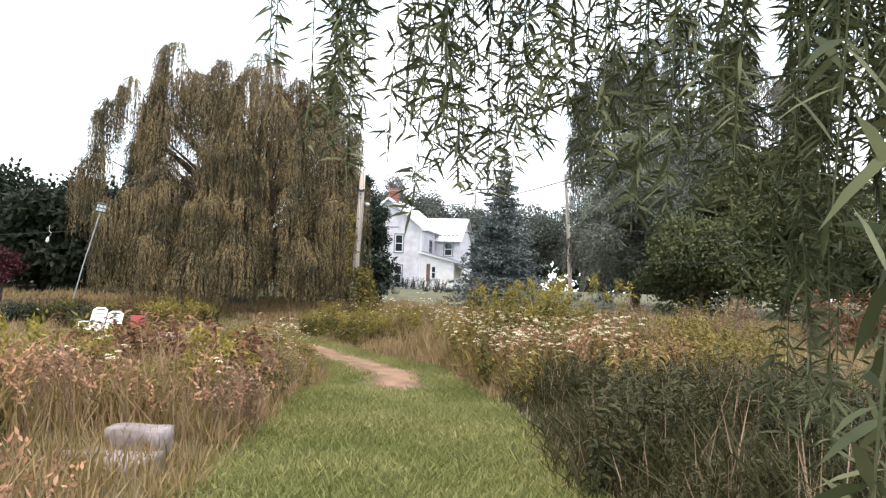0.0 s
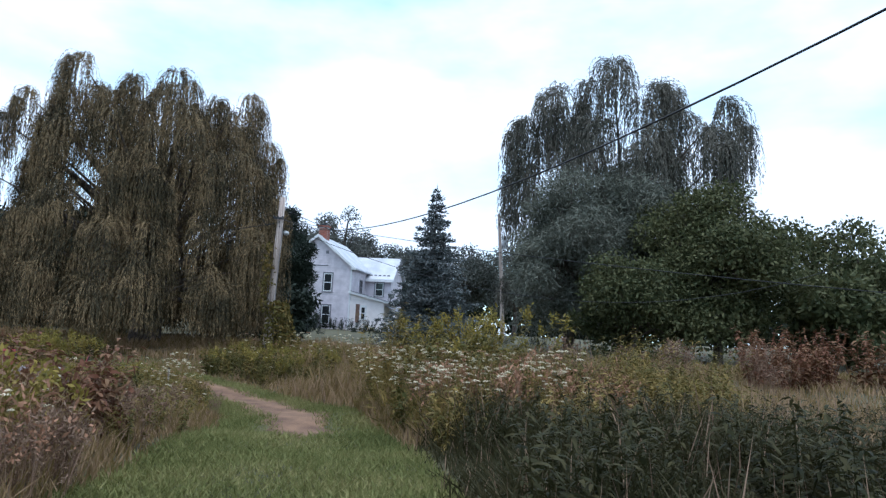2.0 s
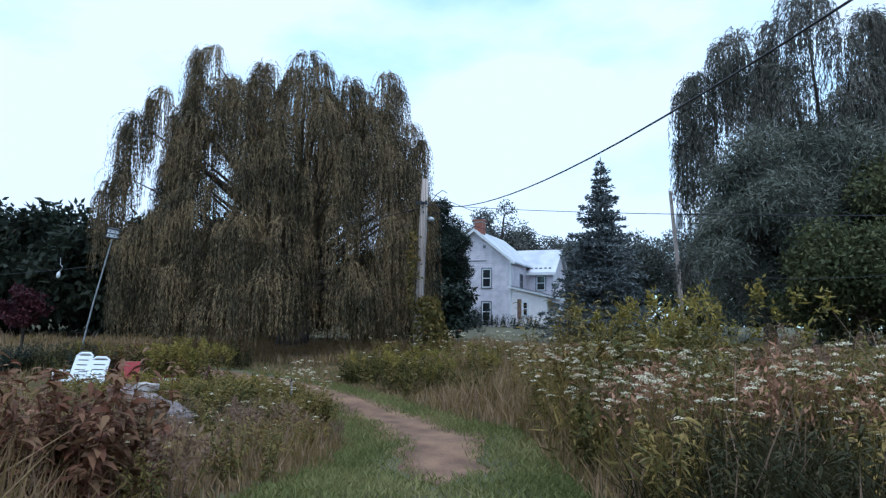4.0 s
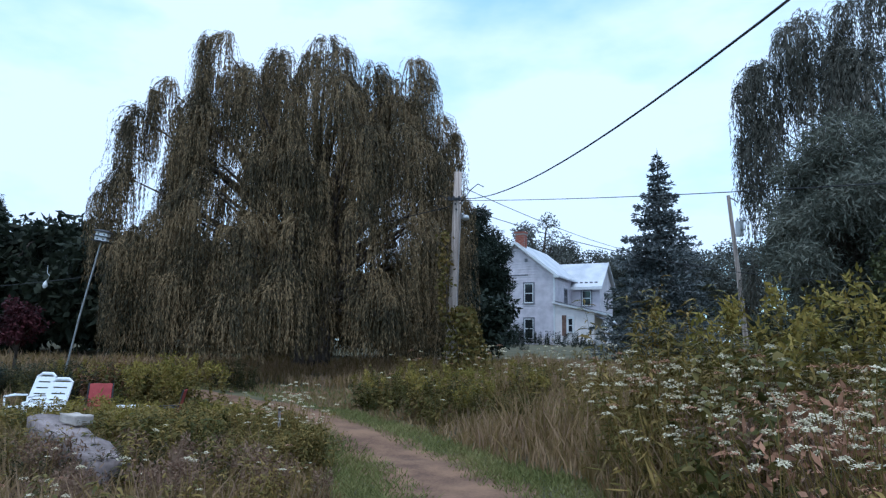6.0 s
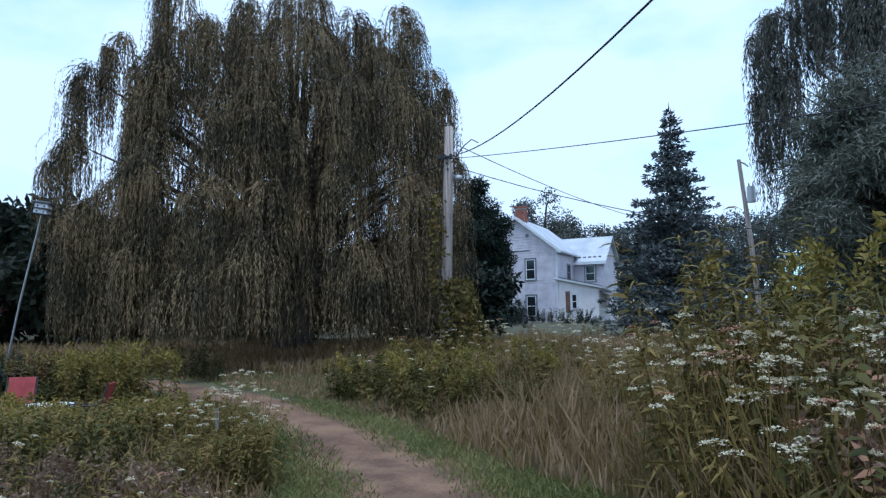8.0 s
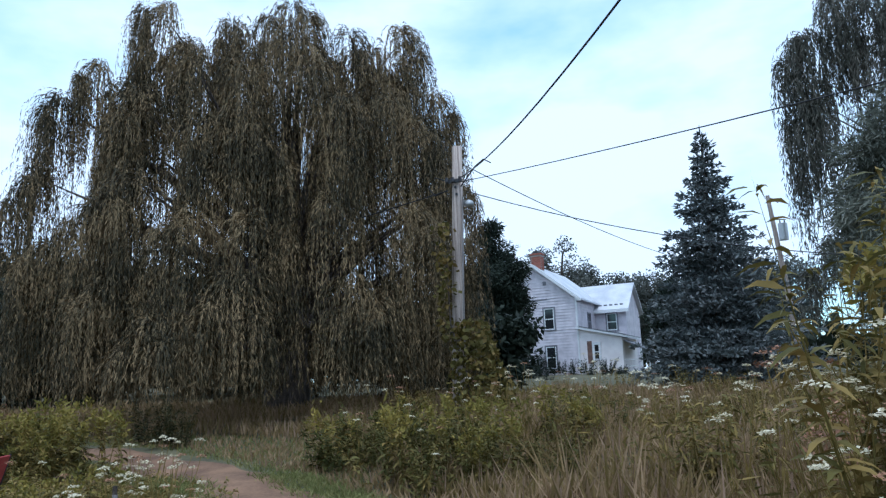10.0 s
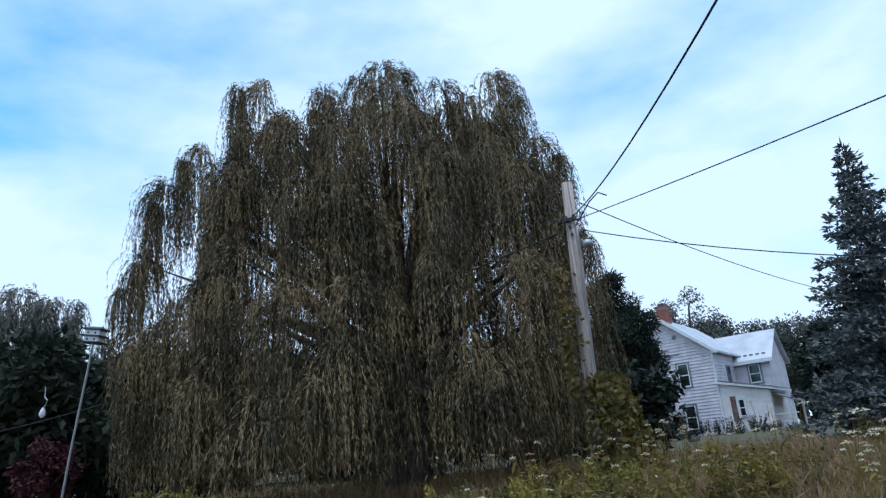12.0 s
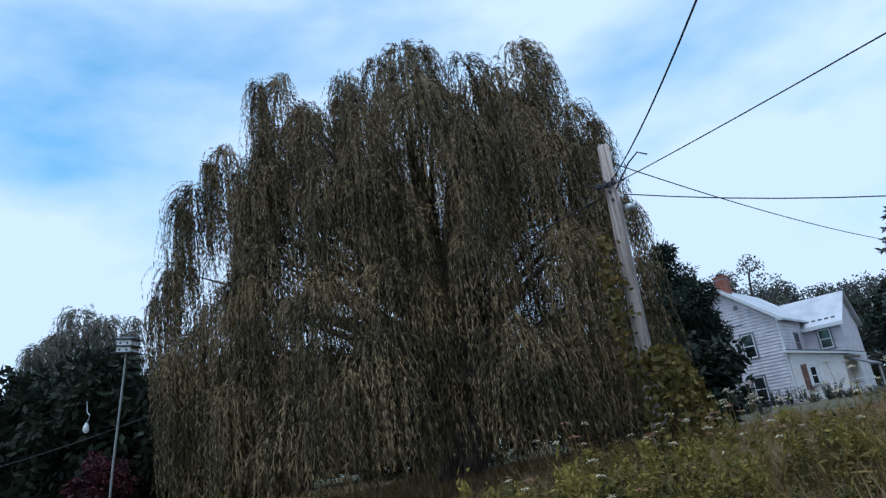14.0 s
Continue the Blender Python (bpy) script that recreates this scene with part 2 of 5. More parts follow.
def blades(base, tip, width, bend=None, rng=None, side=None):
    """Leaf quads, each a kite from base to tip; side: the width's direction."""
    base, tip = np.asarray(base, float), np.asarray(tip, float)
    n = len(base)
    d = tip - base
    if side is None:
        side = rng.normal(size=(n, 3))
    s = np.cross(d, side)
    s /= np.linalg.norm(s, axis=1)[:, None] + 1e-9
    w = np.broadcast_to(np.asarray(width, float), (n,))[:, None] * 0.5
    mid = base + d * 0.42
    if bend is not None:
        mid = mid + bend
    V = np.stack([base, mid + s * w, tip, mid - s * w], 1).reshape(-1, 3)
    F = np.arange(4 * n).reshape(-1, 4)
    return V, F


def joined(pieces):
    V, F, o = [], [], 0
    for v, f in pieces:
        V.append(np.asarray(v, float).reshape(-1, 3))
        F.append(np.asarray(f) + o)
        o += len(V[-1])
    return np.concatenate(V), np.concatenate(F)


# ---- the lie of the land ----
GY = [-60, -8, 0, 6, 12, 16, 24, 40, 66, 90, 200]
GZ = [0.6, 0.15, 0.0, -0.18, -0.46, -0.42, 0.15, 0.75, 1.35, 1.8, 2.2]
PATH = [(0.3, -8.0), (0.1, -3.0), (-0.15, 0.0), (-0.55, 4.0), (-1.2, 8.0), (-1.75, 11.5), (-2.45, 14.0), (-4.3, 16.4), (-6.6, 18.4), (-9.4, 20.1), (-13.5, 21.0)]


def ground_z(x, y):
    x, y = np.asarray(x, float), np.asarray(y, float)
    z = np.interp(y, GY, GZ)
    right = np.clip(x + 0.5 + 0.12 * y, 0, 14) * np.clip((30 - y) / 20, 0, 1)
    z = z + 0.035 * right
    near = np.clip((90 - np.hypot(x, y)) / 30, 0, 1)
    return z + near * (0.05 * np.sin(0.9 * x + 0.4 * y) * np.sin(0.7 * y - 0.3 * x) + 0.03 * np.sin(2.3 * x + 1.0) * np.cos(1.9 * y))


def path_distance(x, y):
    x, y = np.asarray(x, float), np.asarray(y, float)
    best = np.full(x.shape, 1e9)
    for (ax, ay), (bx, by) in zip(PATH[:-1], PATH[1:]):
        t = np.clip(((x - ax) * (bx - ax) + (y - ay) * (by - ay)) / ((bx - ax) ** 2 + (by - ay) ** 2), 0, 1)
        best = np.minimum(best, np.hypot(x - ax - t * (bx - ax), y - ay - t * (by - ay)))
    return best


def path_half(y):
    return np.interp(y, [-8, 0, 4, 9, 13, 17, 20], [1.2, 1.15, 1.2, 1.45, 1.2, 0.9, 0.7])


def gz(x, y):
    return float(ground_z(x, y))


axis = np.concatenate([-np.geomspace(2500, 30, 16), np.linspace(-28, 28, 225), np.geomspace(30, 2500, 16)])
ayis = np.concatenate([-np.geomspace(2500, 12, 14), np.linspace(-10, 44, 217), np.geomspace(46, 3000, 22)])
XX, YY = np.meshgrid(axis, ayis)
ZZ = ground_z(XX, YY)
nx, ny = len(axis), len(ayis)
idx = np.arange(nx * ny).reshape(ny, nx)
quads = np.stack([idx[:-1, :-1], idx[:-1, 1:], idx[1:, 1:], idx[1:, :-1]], -1).reshape(-1, 4)
ground = put("ground", mesh_from("ground", np.stack([XX, YY, ZZ], -1), quads, M_GROUND, True))
tagged(ground, "earthy meadow ground under weeds and grass", "ground", kind="structure")


def path_strip():
    """The worn footpath: a thin skin that follows the ground."""
    V, F = [], []
    rng = np.random.default_rng(3)
    pts = []
    for (ax, ay), (bx, by) in zip(PATH[4:-1], PATH[5:]):
        for k in range(14):
            t = k / 14
            if ay + t * (by - ay) > 10.9:
                pts.append((ax + t * (bx - ax), ay + t * (by - ay)))
    pts = np.array(pts)
    for _ in range(6):
        pts[1:-1] = (pts[:-2] + 2 * pts[1:-1] + pts[2:]) / 4
    d = np.gradient(pts, axis=0)
    d /= np.linalg.norm(d, axis=1)[:, None]
    nrm = np.stack([-d[:, 1], d[:, 0]], 1)
    cols = 9
    for i, p in enumerate(pts):
        grow = min(1.0, (i / 22) ** 0.6)
        for k in range(cols):
            u = (k / (cols - 1) - 0.5) * 2
            w = (0.95 - 0.4 * min(1.0, max(0.0, (p[1] - 15.0) / 3.0))) * grow + 0.02
            jit = 0.45 * noise.noise(Vector((p[0] * 1.1, p[1] * 1.6, 4.0 + np.sign(u)))) * u
            q = p + nrm[i] * (u * w + jit)
            V.append((q[0], q[1], float(ground_z(q[0], q[1])) + 0.012 - 0.02 * abs(u) ** 4))
    for i in range(len(pts) - 1):
        for k in range(cols - 1):
            a = i * cols + k
            F.append((a, a + 1, a + cols + 1, a + cols))
    ob = put("path", mesh_from("path", V, F, M_PATH, True))
    return tagged(ob, "worn bare-earth footpath through the meadow", "path", kind="structure")


path_strip()


# ---- willows ----
def willow(name, label, cx, cy, rx, ry, top, seed, lobes, domes, dense, leaf=0.12, step=0.045, mat=None, curtain=2.6, flat=2.6, inner=2400):
    """A weeping willow: trunk, arching limbs, umbrella-shaped clumps of hanging leafy strands with hollows between them, and a recessed inner curtain."""
    rng = np.random.default_rng(seed)
    base = gz(cx, cy)
    root = thing(name, label, "tree", "willow trees", at=Matrix.Translation((cx, cy, base)))
    H = top - base
    runs = [([(0, 0, -0.3), (0.1, 0, 0.8), (0.15, 0.1, H * 0.22), (0.1, 0.1, H * 0.4)], [0.62, 0.5, 0.42, 0.34])]

    def girth(lev):
        return np.clip(1 - np.asarray(lev, float) ** flat, 0.0, 1.0) ** 0.5

    clumps = []
    for x, y, z, r in lobes:
        px, py, pz = x - cx, y - cy, z - base
        fan = math.atan2(py, px)
        ln = curtain * (0.55 + 0.6 * r)
        clumps.append((px, py, pz, r, max(ln, 1.0 * pz) if pz < 5.2 else ln, 1.0))
        for k in range(3):
            a = fan + (k - 1) * 1.0 + 0.4 * rng.normal()
            w = r * (0.55 + 0.35 * rng.random())
            clumps.append((px + w * math.cos(a), py + w * math.sin(a), pz - r * (0.35 + 0.6 * rng.random()), r * (0.4 + 0.2 * rng.random()), max(curtain * (0.5 + 0.5 * r), 0.95 * pz if pz < 5.2 else 0.0), 0.8))
        runs.append(([(0.1, 0.1, H * 0.18 + 0.2 * pz), (px * 0.45, py * 0.45, pz * 0.72), (px * 0.82, py * 0.82, pz * 0.89), (px * 0.97, py * 0.97, pz * 0.95)], [0.15, 0.08, 0.03, 0.01]))
    for k in range(domes):
        a = 2 * math.pi * (k * 0.618034 + 0.03 * rng.normal())
        lev = 0.2 + 0.77 * ((k + 0.5) / domes)
        out = float(girth(lev)) * (0.84 + 0.14 * rng.random()) + 0.06
        if math.sin(a) < 0.15 and lev < 0.72 and k % 5 < 3:
            continue
        px, py, pz = rx * out * math.cos(a), ry * out * math.sin(a), H * lev
        clumps.append((px, py, pz, (0.35 + 0.4 * rng.random()) * rx / 4, curtain * (0.7 + 0.5 * rng.random()), 0.8))
        if k % 2 == 0:
            runs.append(([(0.1, 0.1, H * (0.15 + 0.2 * lev)), (px * 0.5, py * 0.5, pz * 0.76), (px * 0.96, py * 0.96, pz * 0.96)], [0.14, 0.07, 0.012]))
    put("trunk", tubes_mesh("trunk", runs, M_BARK, 8), root)
    S = []
    for px, py, pz, r, ln, share in clumps:
        n = int(dense * share * (22 + 120 * r))
        ang = math.atan2(py, px) + (rng.random(n) - 0.5) * 4.4
        rad = r * (0.30 + 0.95 * rng.random(n) ** 0.8)
        rise = np.where(rng.random(n) < 0.2, 0.7, 0.12) * rng.random(n) * (0.6 + r)
        z0 = pz + 0.10 * r * rng.normal(size=n) - 0.25 * r * rng.random(n) ** 2
        ln = np.minimum(pz - 0.15 - 0.35 * rng.random(n), ln * (0.45 + 0.7 * rng.random(n)))
        S.append(np.stack([px + 0.1 * r * np.cos(ang), py + 0.1 * r * np.sin(ang), z0, px + rad * np.cos(ang), py + rad * np.sin(ang), 0.25 + 0.45 * rad, np.maximum(ln, 0.4), rise], 1))
    lev = 0.16 + 0.76 * rng.random(inner)
    a = 0.1 + rng.random(inner) * 2.94
    out = girth(lev) * (0.55 + 0.35 * rng.random(inner))
    ix, iy = rx * out * np.cos(a), ry * out * np.sin(a)
    S.append(np.stack([ix * 0.9, iy * 0.9, H * lev, ix, iy, np.full(inner, 0.3), np.minimum(H * lev - 0.2, 1.2 + 2.4 * rng.random(inner)), np.full(inner, 0.05)], 1))
    S = np.concatenate(S)
    m = np.maximum(8, S[:, 6] / step).astype(int)
    i = np.repeat(np.arange(len(S)), m)
    fall = rng.random(len(i)) * S[i, 6]
    bow = S[i, 5]
    arch = 1 - np.exp(-fall / bow)
    sway = 0.05 * np.sin(fall * 1.7 + (i * 2.399) % 6.28) * np.minimum(fall, 1.5)
    bx = S[i, 0] + (S[i, 3] - S[i, 0]) * arch + sway
    by = S[i, 1] + (S[i, 4] - S[i, 1]) * arch + sway * np.cos(i * 1.3)
    bz = S[i, 2] + S[i, 7] * np.sin(np.minimum(fall / (0.35 + S[i, 7]), math.pi)) - fall * fall / (fall + 0.7 * bow)
    B = np.stack([bx, by, np.maximum(bz, 0.1)], 1)
    way = np.stack([S[i, 3] - S[i, 0], S[i, 4] - S[i, 1], np.zeros(len(i))], 1)
    o = rng.normal(size=(len(i), 3)) * 0.22 + way * np.minimum(np.exp(-fall / bow) / bow, 3.0)[:, None]
    o[:, 2] -= np.clip(fall / bow, 0.1, 0.9)
    o /= np.linalg.norm(o, axis=1)[:, None]
    face = way / (np.linalg.norm(way, axis=1)[:, None] + 1e-6) + np.array([0, 0, 0.7]) + 0.5 * rng.normal(size=(len(i), 3))
    V, F = blades(B, B + o * (leaf * (0.6 + 0.7 * rng.random((len(i), 1)))), leaf * 0.15, None, rng, face)
    put("crown", mesh_from("crown", V, F, mat or M_WILLOW), root, "drooping curtains of narrow yellow-green leaves")
    return root


HIGH_LIMBS = [(-10.7, 25.8, 9.3, 0.8), (-10.9, 25.0, 7.3, 0.75), (-13.3, 23.7, 7.8, 0.7), (-9.6, 25.4, 8.7, 0.7), (-13.7, 24.0, 6.6, 0.75), (-13.4, 24.6, 8.9, 0.75), (-11.0, 24.6, 8.5, 0.7), (-9.0, 25.2, 7.5, 0.7), (-10.1, 25.2, 9.85, 0.75), (-8.0, 26.8, 9.55, 0.85), (-12.85, 24.2, 9.9, 0.85), (-14.1, 23.5, 8.4, 0.55), (-14.6, 22.9, 7.45, 0.7), (-7.3, 27.4, 7.9, 0.7), (-11.4, 25.2, 9.5, 0.65), (-9.2, 26.4, 9.0, 0.65), (-7.3, 25.6, 6.6, 0.8), (-10.0, 23.2, 6.45, 0.85), (-12.7, 23.2, 7.3, 0.8), (-12.2, 24.2, 8.9, 0.7), (-8.3, 26.2, 8.2, 0.75), (-6.8, 27.0, 5.7, 0.55)]
LOW_LIMBS = [(-8.3, 24.3, 5.9, 0.62), (-6.95, 24.7, 4.3, 0.75), (-9.5, 22.3, 2.85, 0.9), (-9.0, 23.2, 3.9, 0.42), (-12.05, 22.6, 5.2, 0.85), (-10.4, 22.2, 4.1, 0.8), (-7.7, 23.6, 2.8, 0.7), (-12.8, 22.3, 4.6, 0.75), (-13.6, 22.0, 3.8, 0.7), (-10.6, 22.8, 5.8, 0.5), (-9.2, 23.3, 5.6, 0.5), (-10.5, 21.6, 2.1, 0.8), (-14.6, 22.6, 5.6, 0.75), (-11.9, 21.9, 2.9, 0.7)]
willow("willow_tree", "huge weeping willow with drooping yellow-green strands to the ground", -10.7, 26.0, 4.3, 4.2, 9.7, 11, HIGH_LIMBS + LOW_LIMBS, 96, 0.8, 0.11, 0.04, None, 2.9, 3.2, 2600)
FIELD_LIMBS = [(3.3, 39.5, 13.2, 1.2), (5.0, 39.5, 15.0, 1.4), (7.8, 39.0, 16.5, 1.5), (10.4, 39.5, 15.6, 1.4), (14.2, 40.0, 14.9, 1.5), (6.6, 37.6, 12.6, 1.3), (9.4, 37.2, 11.6, 1.4), (12.6, 37.8, 12.4, 1.4), (3.2, 39.0, 10.5, 1.0)]
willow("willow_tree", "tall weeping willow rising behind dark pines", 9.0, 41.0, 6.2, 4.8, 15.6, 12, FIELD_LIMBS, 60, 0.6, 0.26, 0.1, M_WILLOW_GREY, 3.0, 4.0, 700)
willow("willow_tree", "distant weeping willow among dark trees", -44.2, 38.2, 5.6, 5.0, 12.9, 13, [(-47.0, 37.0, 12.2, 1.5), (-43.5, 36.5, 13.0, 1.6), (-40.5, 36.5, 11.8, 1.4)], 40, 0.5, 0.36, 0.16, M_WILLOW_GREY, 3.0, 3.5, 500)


# ---- conifers and broadleaf trees ----
def spruce(name, label, x, y, height, radius, seed, mat, tiers=26, dense=1.0, droop=0.25, power=1.0, low=0.04, needle=0.16):
    rng = np.random.default_rng(seed)
    base = gz(x, y)
    root = thing(name, label, "tree", "conifers", at=Matrix.Translation((x, y, base)))
    put("trunk", tubes_mesh("trunk", [([(0, 0, -0.2), (0, 0, height * 0.5), (0, 0, height * 0.98)], [height * 0.022, height * 0.013, 0.01])], M_BARK, 7), root)
    LB, LT = [], []
    runs = []
    for k in range(tiers):
        q = (k + 0.9 * rng.random()) / tiers
        z = height * (low + (0.985 - low) * q)
        r = radius * (1 - q) ** power * (0.8 + 0.35 * rng.random()) + 0.08
        nb = max(4, int((5 + 9 * (1 - q)) * dense))
        for j in range(nb):
            a = 2 * math.pi * (j + rng.random()) / nb
            L = r * (0.5 + 0.65 * rng.random())
            m = max(6, int(L * 46 * dense))
            t = rng.random(m) ** 0.7
            zz = z - droop * L * t + 0.35 * droop * L * t ** 3 + 0.16 * L * (rng.random() - 0.5)
            spread = 0.26 * L * (1 - t) * t * 4 * rng.normal(size=m) * 0.55
            bx, by = L * t * math.cos(a) - spread * math.sin(a), L * t * math.sin(a) + spread * math.cos(a)
            b = np.stack([bx, by, zz + 0.03 * rng.normal(size=m)], 1)
            o = np.stack([math.cos(a) * 0.8 + 0.6 * rng.normal(size=m), math.sin(a) * 0.8 + 0.6 * rng.normal(size=m), 0.15 + 0.5 * rng.normal(size=m)], 1)
            o /= np.linalg.norm(o, axis=1)[:, None]
            LB.append(b)
            LT.append(b + o * needle * (0.6 + 0.8 * rng.random((m, 1))))
    LB, LT = np.concatenate(LB), np.concatenate(LT)
    tip = np.array([[0, 0, height - 0.25]])
    LB, LT = np.concatenate([LB, tip]), np.concatenate([LT, tip + [[0, 0, 0.4]]])
    V, F = blades(LB, LT, needle * 0.42, rng=rng)
    put("crown", mesh_from("crown", V, F, mat), root)
    return root


def broadleaf(name, label, x, y, height, radius, seed, mat, clumps=22, leaves=260, leaf=0.16, low=0.25, group="trees", flat=1.0, slim=0.55):
    """A leafy tree or tall bush: trunk, limbs and a crown of uneven leaf clumps."""
    rng = np.random.default_rng(seed)
    base = gz(x, y)
    root = thing(name, label, "tree", group, at=Matrix.Translation((x, y, base)))
    runs = [([(0, 0, -0.2), (0.05, 0.03, height * 0.35), (0.0, 0.1, height * 0.6)], [height * 0.028, height * 0.02, height * 0.012])]
    LB, LT = [], []
    for k in range(clumps):
        d = rng.normal(size=3)
        d /= np.linalg.norm(d)
        s = 0.45 + 0.5 * rng.random()
        zc = height * (low + (1 - low) * 0.5) + d[2] * s * height * (1 - low) * 0.46
        c = np.array([d[0] * s * radius * flat, d[1] * s * radius, zc])
        runs.append(([(0.02, 0.05, height * min(0.55, 0.2 + 0.4 * rng.random())), tuple(c * [0.6, 0.6, 0.92]), tuple(c)], [height * 0.012, height * 0.007, 0.01]))
        rc = radius * (0.26 + 0.2 * rng.random())
        n = int(leaves * (0.7 + 0.6 * rng.random()))
        p = rng.normal(size=(n, 3))
        p /= np.linalg.norm(p, axis=1)[:, None]
        p *= (rc * (0.45 + 0.6 * rng.random((n, 1)))) * np.array([1, 1, 0.75])
        o = p / rc * 0.6 + rng.normal(size=(n, 3)) * 0.7
        o[:, 2] -= 0.35
        o /= np.linalg.norm(o, axis=1)[:, None]
        LB.append(c + p)
        LT.append(c + p + o * leaf * (0.6 + 0.8 * rng.random((n, 1))))
    LB, LT = np.concatenate(LB), np.concatenate(LT)
    LB[:, 2] = np.maximum(LB[:, 2], 0.05)
    put("trunk", tubes_mesh("trunk", runs, M_BARK, 6), root)
    V, F = blades(LB, LT, leaf * slim, rng=rng)
    put("crown", mesh_from("crown", V, F, mat), root)
    return root


spruce("spruce_tree", "blue-grey spruce tree beside the white house", -1.05, 31.5, 7.0, 2.3, 21, M_SPRUCE, 44, 1.25, 0.12, 1.0, needle=0.15)
broadleaf("cedar_tree", "nearly black spreading cedar beside the white house", -10.1, 42.0, 7.4, 1.75, 22, M_CEDAR, 60, 620, 0.22, 0.02, "conifers", 1.0, 0.25)
broadleaf("cedar_tree", "nearly black cedar between the house and spruce", -2.7, 60.0, 6.0, 2.0, 27, M_CEDAR, 44, 360, 0.3, 0.02, "conifers")
broadleaf("pine_tree", "dark bushy pine tree in front of the willow", 5.4, 36.0, 9.8, 2.9, 23, M_PINE, 70, 900, 0.30, 0.04, "conifers", 1.0, 0.16)
broadleaf("pine_tree", "dark bushy pine tree in front of the willow", 9.0, 37.5, 10.8, 3.4, 24, M_PINE, 70, 900, 0.32, 0.04, "conifers", 1.0, 0.16)
broadleaf("broadleaf_tree", "dense green broadleaf tree before the dark pines", 11.8, 34.0, 8.4, 3.8, 25, M_THICKET, 80, 560, 0.2, 0.03)
broadleaf("broadleaf_tree", "dense green broadleaf tree before the dark pines", 7.6, 32.0, 4.4, 2.6, 26, M_THICKET, 50, 420, 0.18, 0.03)
M_REDLEAF = foliage("dark_red_leaf", [(0.020, 0.008, 0.010), (0.050, 0.014, 0.018), (0.095, 0.028, 0.032)], patch=0.9)
broadleaf("red_leaved_tree", "small dark red-leaved tree by the dark trees", -18.2, 22.8, 2.2, 0.75, 28, M_REDLEAF, 22, 120, 0.12, 0.3)
# Added thickets: near-black leaves stand in for the darkness under the willow.
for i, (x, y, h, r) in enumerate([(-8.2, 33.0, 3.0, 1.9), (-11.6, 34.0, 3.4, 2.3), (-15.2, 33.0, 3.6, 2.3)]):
    broadleaf("shade_thicket", "near-black thicket added behind the big willow to darken its gaps", x, y, h, r, 30 + i, M_CEDAR, 34, 300, 0.24, 0.02, "thickets")
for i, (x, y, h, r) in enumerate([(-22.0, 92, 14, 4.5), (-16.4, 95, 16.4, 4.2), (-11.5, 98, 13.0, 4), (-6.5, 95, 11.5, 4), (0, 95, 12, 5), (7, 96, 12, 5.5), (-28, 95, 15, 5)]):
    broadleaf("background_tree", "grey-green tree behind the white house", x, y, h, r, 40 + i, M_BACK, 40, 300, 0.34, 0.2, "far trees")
for i, (x, y, h, r) in enumerate([(-30, 36, 6.5, 3.6), (-25, 40, 6.5, 3.5), (-40, 38, 8.5, 4.5), (-21, 43, 7.5, 3.8), (-46, 46, 9, 5), (-33, 52, 8, 5), (-24, 33, 4.5, 3.0), (-28, 30, 6.6, 3.4), (-33, 29, 6.8, 3.6), (-38, 31, 7.5, 4.0), (-22, 31, 5.0, 2.6), (-44, 33, 8, 4.5), (-19, 38, 6, 3)]):
    broadleaf("background_tree", "dark green tree along the field's edge", x, y, h, r, 60 + i, M_SHADE, 34, 300, 0.4, 0.02, "far trees")
for i, (x, y, h, r) in enumerate([(20, 38, 6.5, 3.2), (25, 40, 8, 3.5), (30, 36, 6, 3.5), (22, 46, 9, 3.5), (17, 33, 4, 2.6), (33, 44, 8, 4)]):
    broadleaf("background_tree", "green tree at the meadow's edge", x, y, h, r, 80 + i, M_THICKET, 30, 300, 0.3, 0.02, "far trees")


